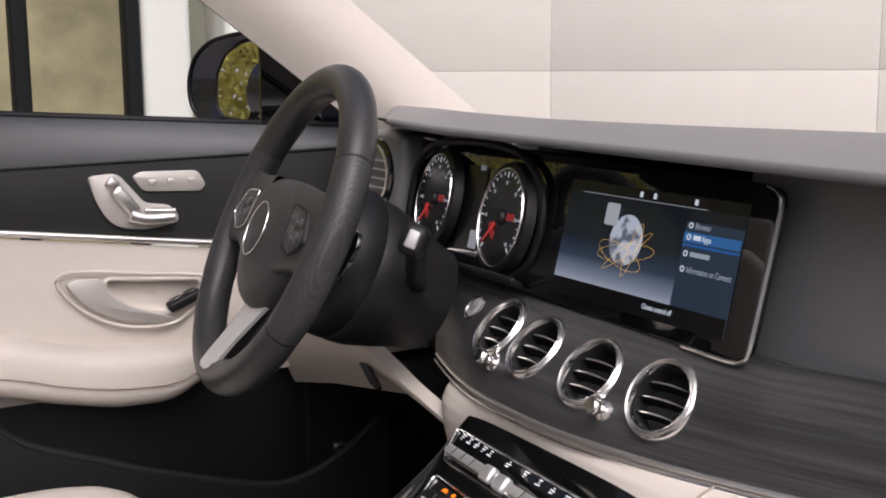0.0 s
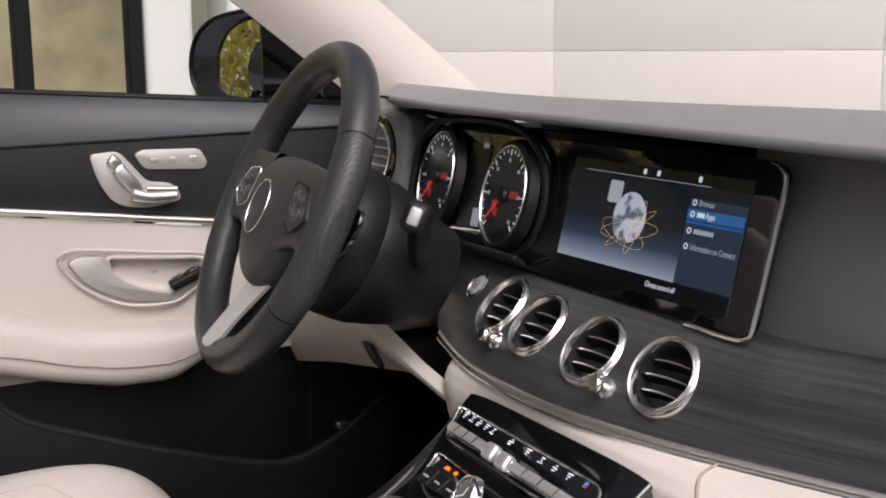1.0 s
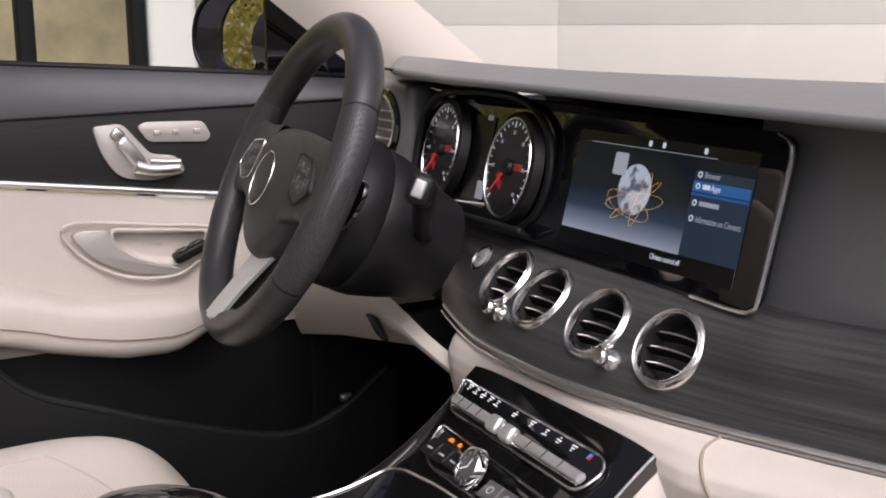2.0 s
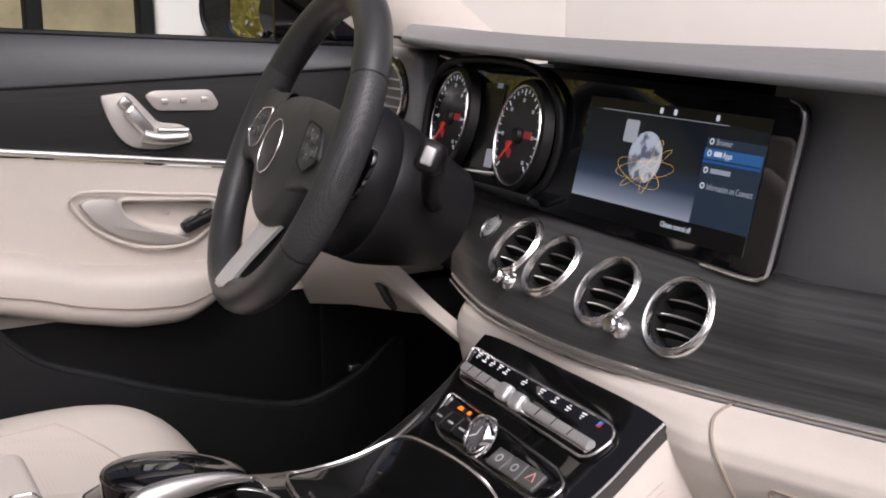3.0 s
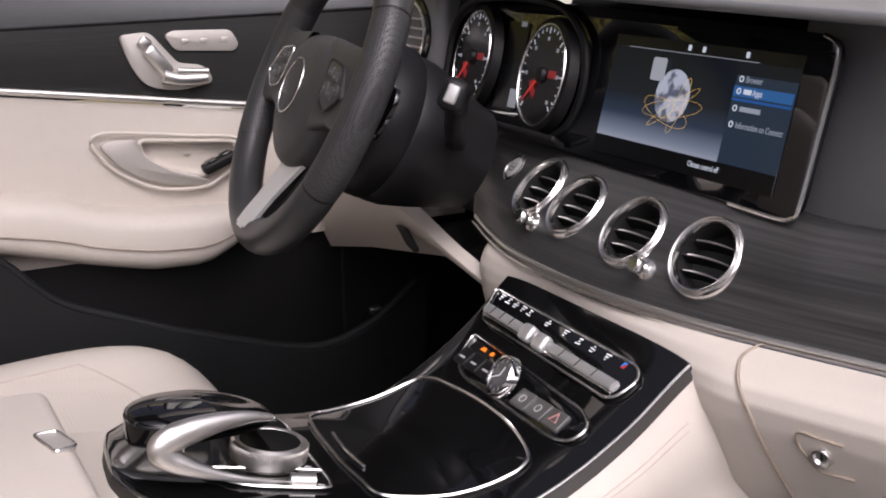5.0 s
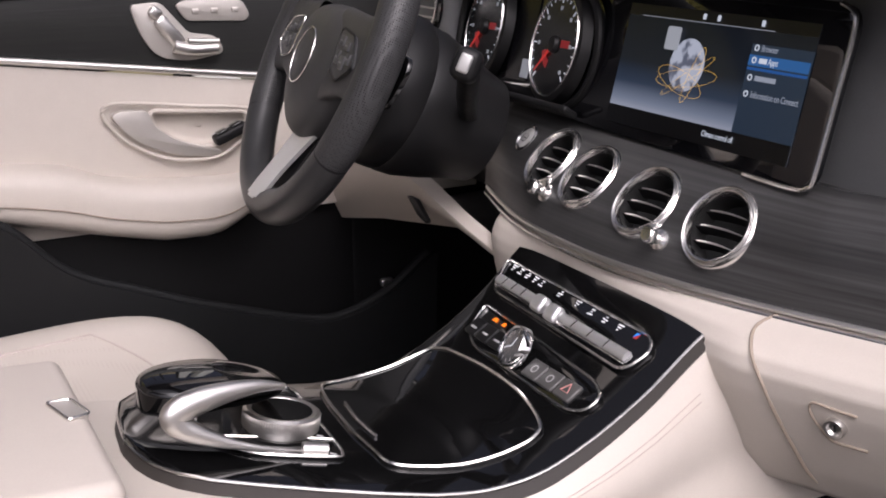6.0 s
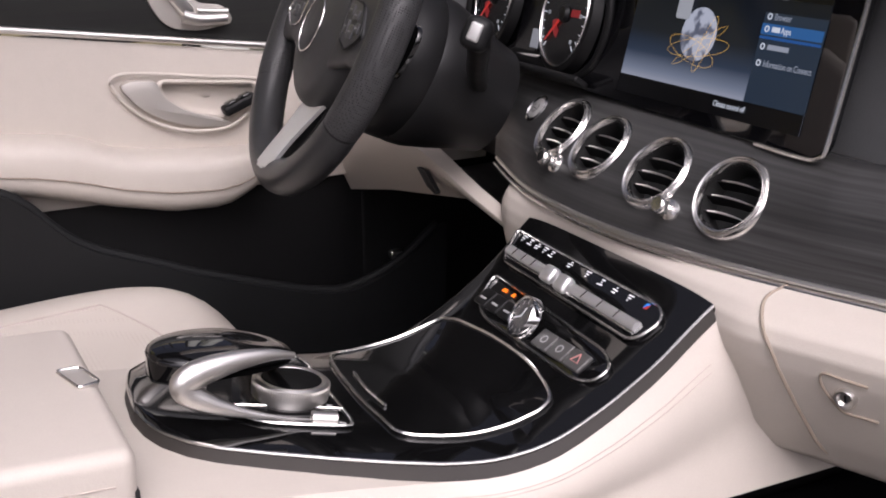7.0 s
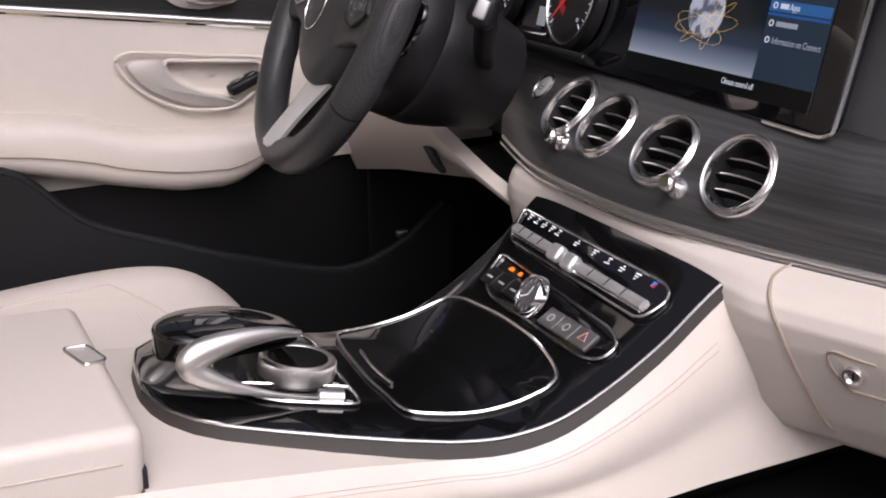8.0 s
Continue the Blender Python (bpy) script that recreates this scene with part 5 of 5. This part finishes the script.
def hand_rest():
    h = thing("touchpad_rest", "arched touchpad with glossy black top and silver underside", "controller")
    m = surface_frame(-0.030, -0.252, 0.043)
    def ring(u, grow=1.0):
        a = 2 * math.pi * u
        c, q = math.cos(a), math.sin(a)
        wide = 0.041 if q < 0 else 0.041 - 0.010 * q  # narrower towards the knob
        return Vector((math.copysign(abs(c) ** 0.85, c) * wide * grow, math.copysign(abs(q) ** 0.9, q) * 0.060 * grow, -0.004 * q * q * (1 if q > 0 else 0)))
    def top(u, v):
        k = math.sin(v * math.pi / 2)
        p = ring(u, k)
        return Vector((p.x, p.y, p.z + 0.0125 * math.cos(v * math.pi / 2) ** 0.75 - 0.10 * max(0, -p.y - 0.03) ** 1.3))
    part("pad", moved(grid(top, 52, 16, close_u=True), m), PIANO, h, "glossy black domed pad")
    def band(u, v):
        p = ring(u, 1.005 - 0.04 * v)
        back = max(0.0, -p.y / 0.06)
        return Vector((p.x * (1 - 0.12 * v), p.y, p.z - 0.10 * max(0, -p.y - 0.03) ** 1.3 - (0.005 + 0.014 * back) * v))
    part("side_band", moved(grid(band, 52, 6, close_u=True), m), PIANO, h, "glossy black flank")
    def under(u, v):
        p = ring(u, 0.98 * (1 - v))
        back = max(0.0, -p.y / 0.06)
        return Vector((p.x, p.y, -0.007 - 0.011 * back))
    part("underside", moved(grid(under, 52, 6, close_u=True), m), BLACK_PLASTIC, h, "black underside")
    # satin stem: thin at the knob, broad at its bend, thin again along the base
    BEND = [(0.014, -0.200, 0.695, 0.0025), (0.017, -0.220, 0.7005, 0.0050), (0.019, -0.242, 0.702, 0.0075), (0.021, -0.264, 0.701, 0.0100), (0.022, -0.281, 0.698, 0.0112), (0.022, -0.291, 0.692, 0.0108), (0.023, -0.288, 0.684, 0.0100), (0.025, -0.277, 0.676, 0.0085), (0.027, -0.262, 0.668, 0.0062), (0.029, -0.244, 0.6605, 0.0036), (0.031, -0.218, 0.6515, 0.0015), (0.031, -0.190, 0.6435, 0.0008)]
    path = smooth_path([p[:3] for p in BEND], 6)
    part("stem", tube(path, lambda u: interp(u * (len(BEND) - 1), [(k, p[3]) for k, p in enumerate(BEND)]), 22, up=(1, 0, 0.1), flat=0.8), SILVER, h, "curved satin silver stem")


def armrest_box():
    a = thing("armrest_box", "beige leather armrest lid with a satin latch", "armrest")
    tilt = pose(-0.022, -0.346, 0.662, -2.5)
    part("lid", rounded_box(0.262, 0.60, 0.056, 0.011, seg=5), BEIGE, a, m=tilt @ pose(0, -0.300, 0))
    part("bin", rounded_box(0.266, 0.60, 0.12, 0.003), BEIGE, a, m=tilt @ pose(0, -0.298, -0.0905))
    part("gap", rounded_box(0.258, 0.60, 0.003, 0.001), DARK, a, m=tilt @ pose(0, -0.299, -0.0295))
    part("front_gap", rounded_box(0.255, 0.004, 0.016, 0.001), DARK, a, m=pose(-0.022, -0.3475, 0.650))
    latch = part("latch", plate(rounded_outline([(-0.027, -0.013), (0.027, -0.013), (0.023, 0.013), (-0.023, 0.013)], 0.006), 0.004, 0.0012), SILVER_BEIGE, a, "satin latch plate", m=pose(-0.030, -0.3585, 0.6925, -4, 0, 14) @ Matrix.Diagonal((0.78, 0.72, 0.8, 1)))
    part("latch_frame", tube([Vector((x, y, 0.0)) for x, y in rounded_outline([(-0.027, -0.013), (0.027, -0.013), (0.023, 0.013), (-0.023, 0.013)], 0.006)], 0.0014, 6, closed=True), CHROME, latch)
    for x in (-0.1315, 0.1315):
        part("lid_seam", tube([(x, -0.58, 0.004), (x, -0.016, 0.004)], 0.0006, 6), STITCH, a, m=tilt)


def seat_top(x, y):
    """Height of the cushion at an offset from its middle."""
    k = ((abs(x) / 0.27) ** 4 + (abs(y) / 0.29) ** 3.8) ** (1 / 3.9)
    edge = max(0.0, (min(k, 1) - 0.55) / 0.45)
    return 0.545 + 0.018 * math.sin(min(1, abs(x) / 0.2) * math.pi / 2) ** 4 - 0.055 * edge ** 4 + 0.07 * max(0.0, y)


def seat():
    s = thing("driver_seat", "pale beige leather driver's seat with perforated middle", "car seat")
    cx, cy = -0.380, -0.385
    def cushion(u, v):
        a = 2 * math.pi * u
        c, q = math.cos(a), math.sin(a)
        x = math.copysign(abs(c) ** 0.5, c) * 0.27
        y = math.copysign(abs(q) ** 0.55, q) * 0.29
        k = math.sin(min(v, 0.6) / 0.6 * math.pi / 2)
        return Vector((cx + x * k, cy + y * k, seat_top(x * k, y * k) - 0.16 * max(0, v - 0.6) / 0.4))
    part("cushion", grid(cushion, 60, 30, close_u=True), BEIGE, s, "beige leather cushion")
    def insert(u, v):
        x = (2 * u - 1) * 0.15
        y = -0.22 + (0.40 - 0.05 * (2 * u - 1) ** 2) * v
        return Vector((cx + x, cy + y, seat_top(x, y) + 0.0012))
    part("insert", thicken(grid(insert, 24, 24), 0.001), PERFORATED, s, "finely perforated beige middle")
    edge = [(-0.153, y) for y in np.linspace(-0.22, 0.13, 10)] + [(x, 0.182 - 0.05 * (x / 0.15) ** 2) for x in np.linspace(-0.15, 0.15, 14)] + [(0.153, y) for y in np.linspace(0.13, -0.22, 10)]
    part("insert_seam", tube([Vector((cx + x, cy + y, seat_top(x, y) + 0.0004)) for x, y in edge], 0.0016, 6), STITCH, s)
    part("backrest", rounded_box(0.5, 0.14, 0.62, 0.06, seg=5), BEIGE, s, m=pose(-0.395, -0.76, 0.82, -14))
    part("headrest", rounded_box(0.26, 0.09, 0.18, 0.04, seg=5), BEIGE, s, m=pose(-0.395, -0.87, 1.24, -14))
    part("base", rounded_box(0.44, 0.5, 0.12, 0.02), BLACK_PLASTIC, s, m=pose(-0.395, -0.40, 0.38))


def perforated_material():
    m = material("perforated_beige_leather", (0.64, 0.575, 0.525), 0.5)
    nt = m.node_tree
    b = nt.nodes["Principled BSDF"]
    co = nt.nodes.new("ShaderNodeTexCoord")
    vo = nt.nodes.new("ShaderNodeTexVoronoi")
    vo.inputs["Scale"].default_value, vo.inputs["Randomness"].default_value = 210, 0.1
    nt.links.new(co.outputs["Object"], vo.inputs["Vector"])
    cr = nt.nodes.new("ShaderNodeValToRGB")
    cr.color_ramp.elements[0].position, cr.color_ramp.elements[0].color = 0.16, (0.46, 0.41, 0.36, 1)
    cr.color_ramp.elements[1].position, cr.color_ramp.elements[1].color = 0.30, (0.53, 0.485, 0.43, 1)
    nt.links.new(vo.outputs["Distance"], cr.inputs[0])
    nt.links.new(cr.outputs[0], b.inputs["Base Color"])
    return m


PERFORATED = perforated_material()
console()
climate_controls()
lower_controls()
stowage_lid()
controller()
hand_rest()
armrest_box()
seat()
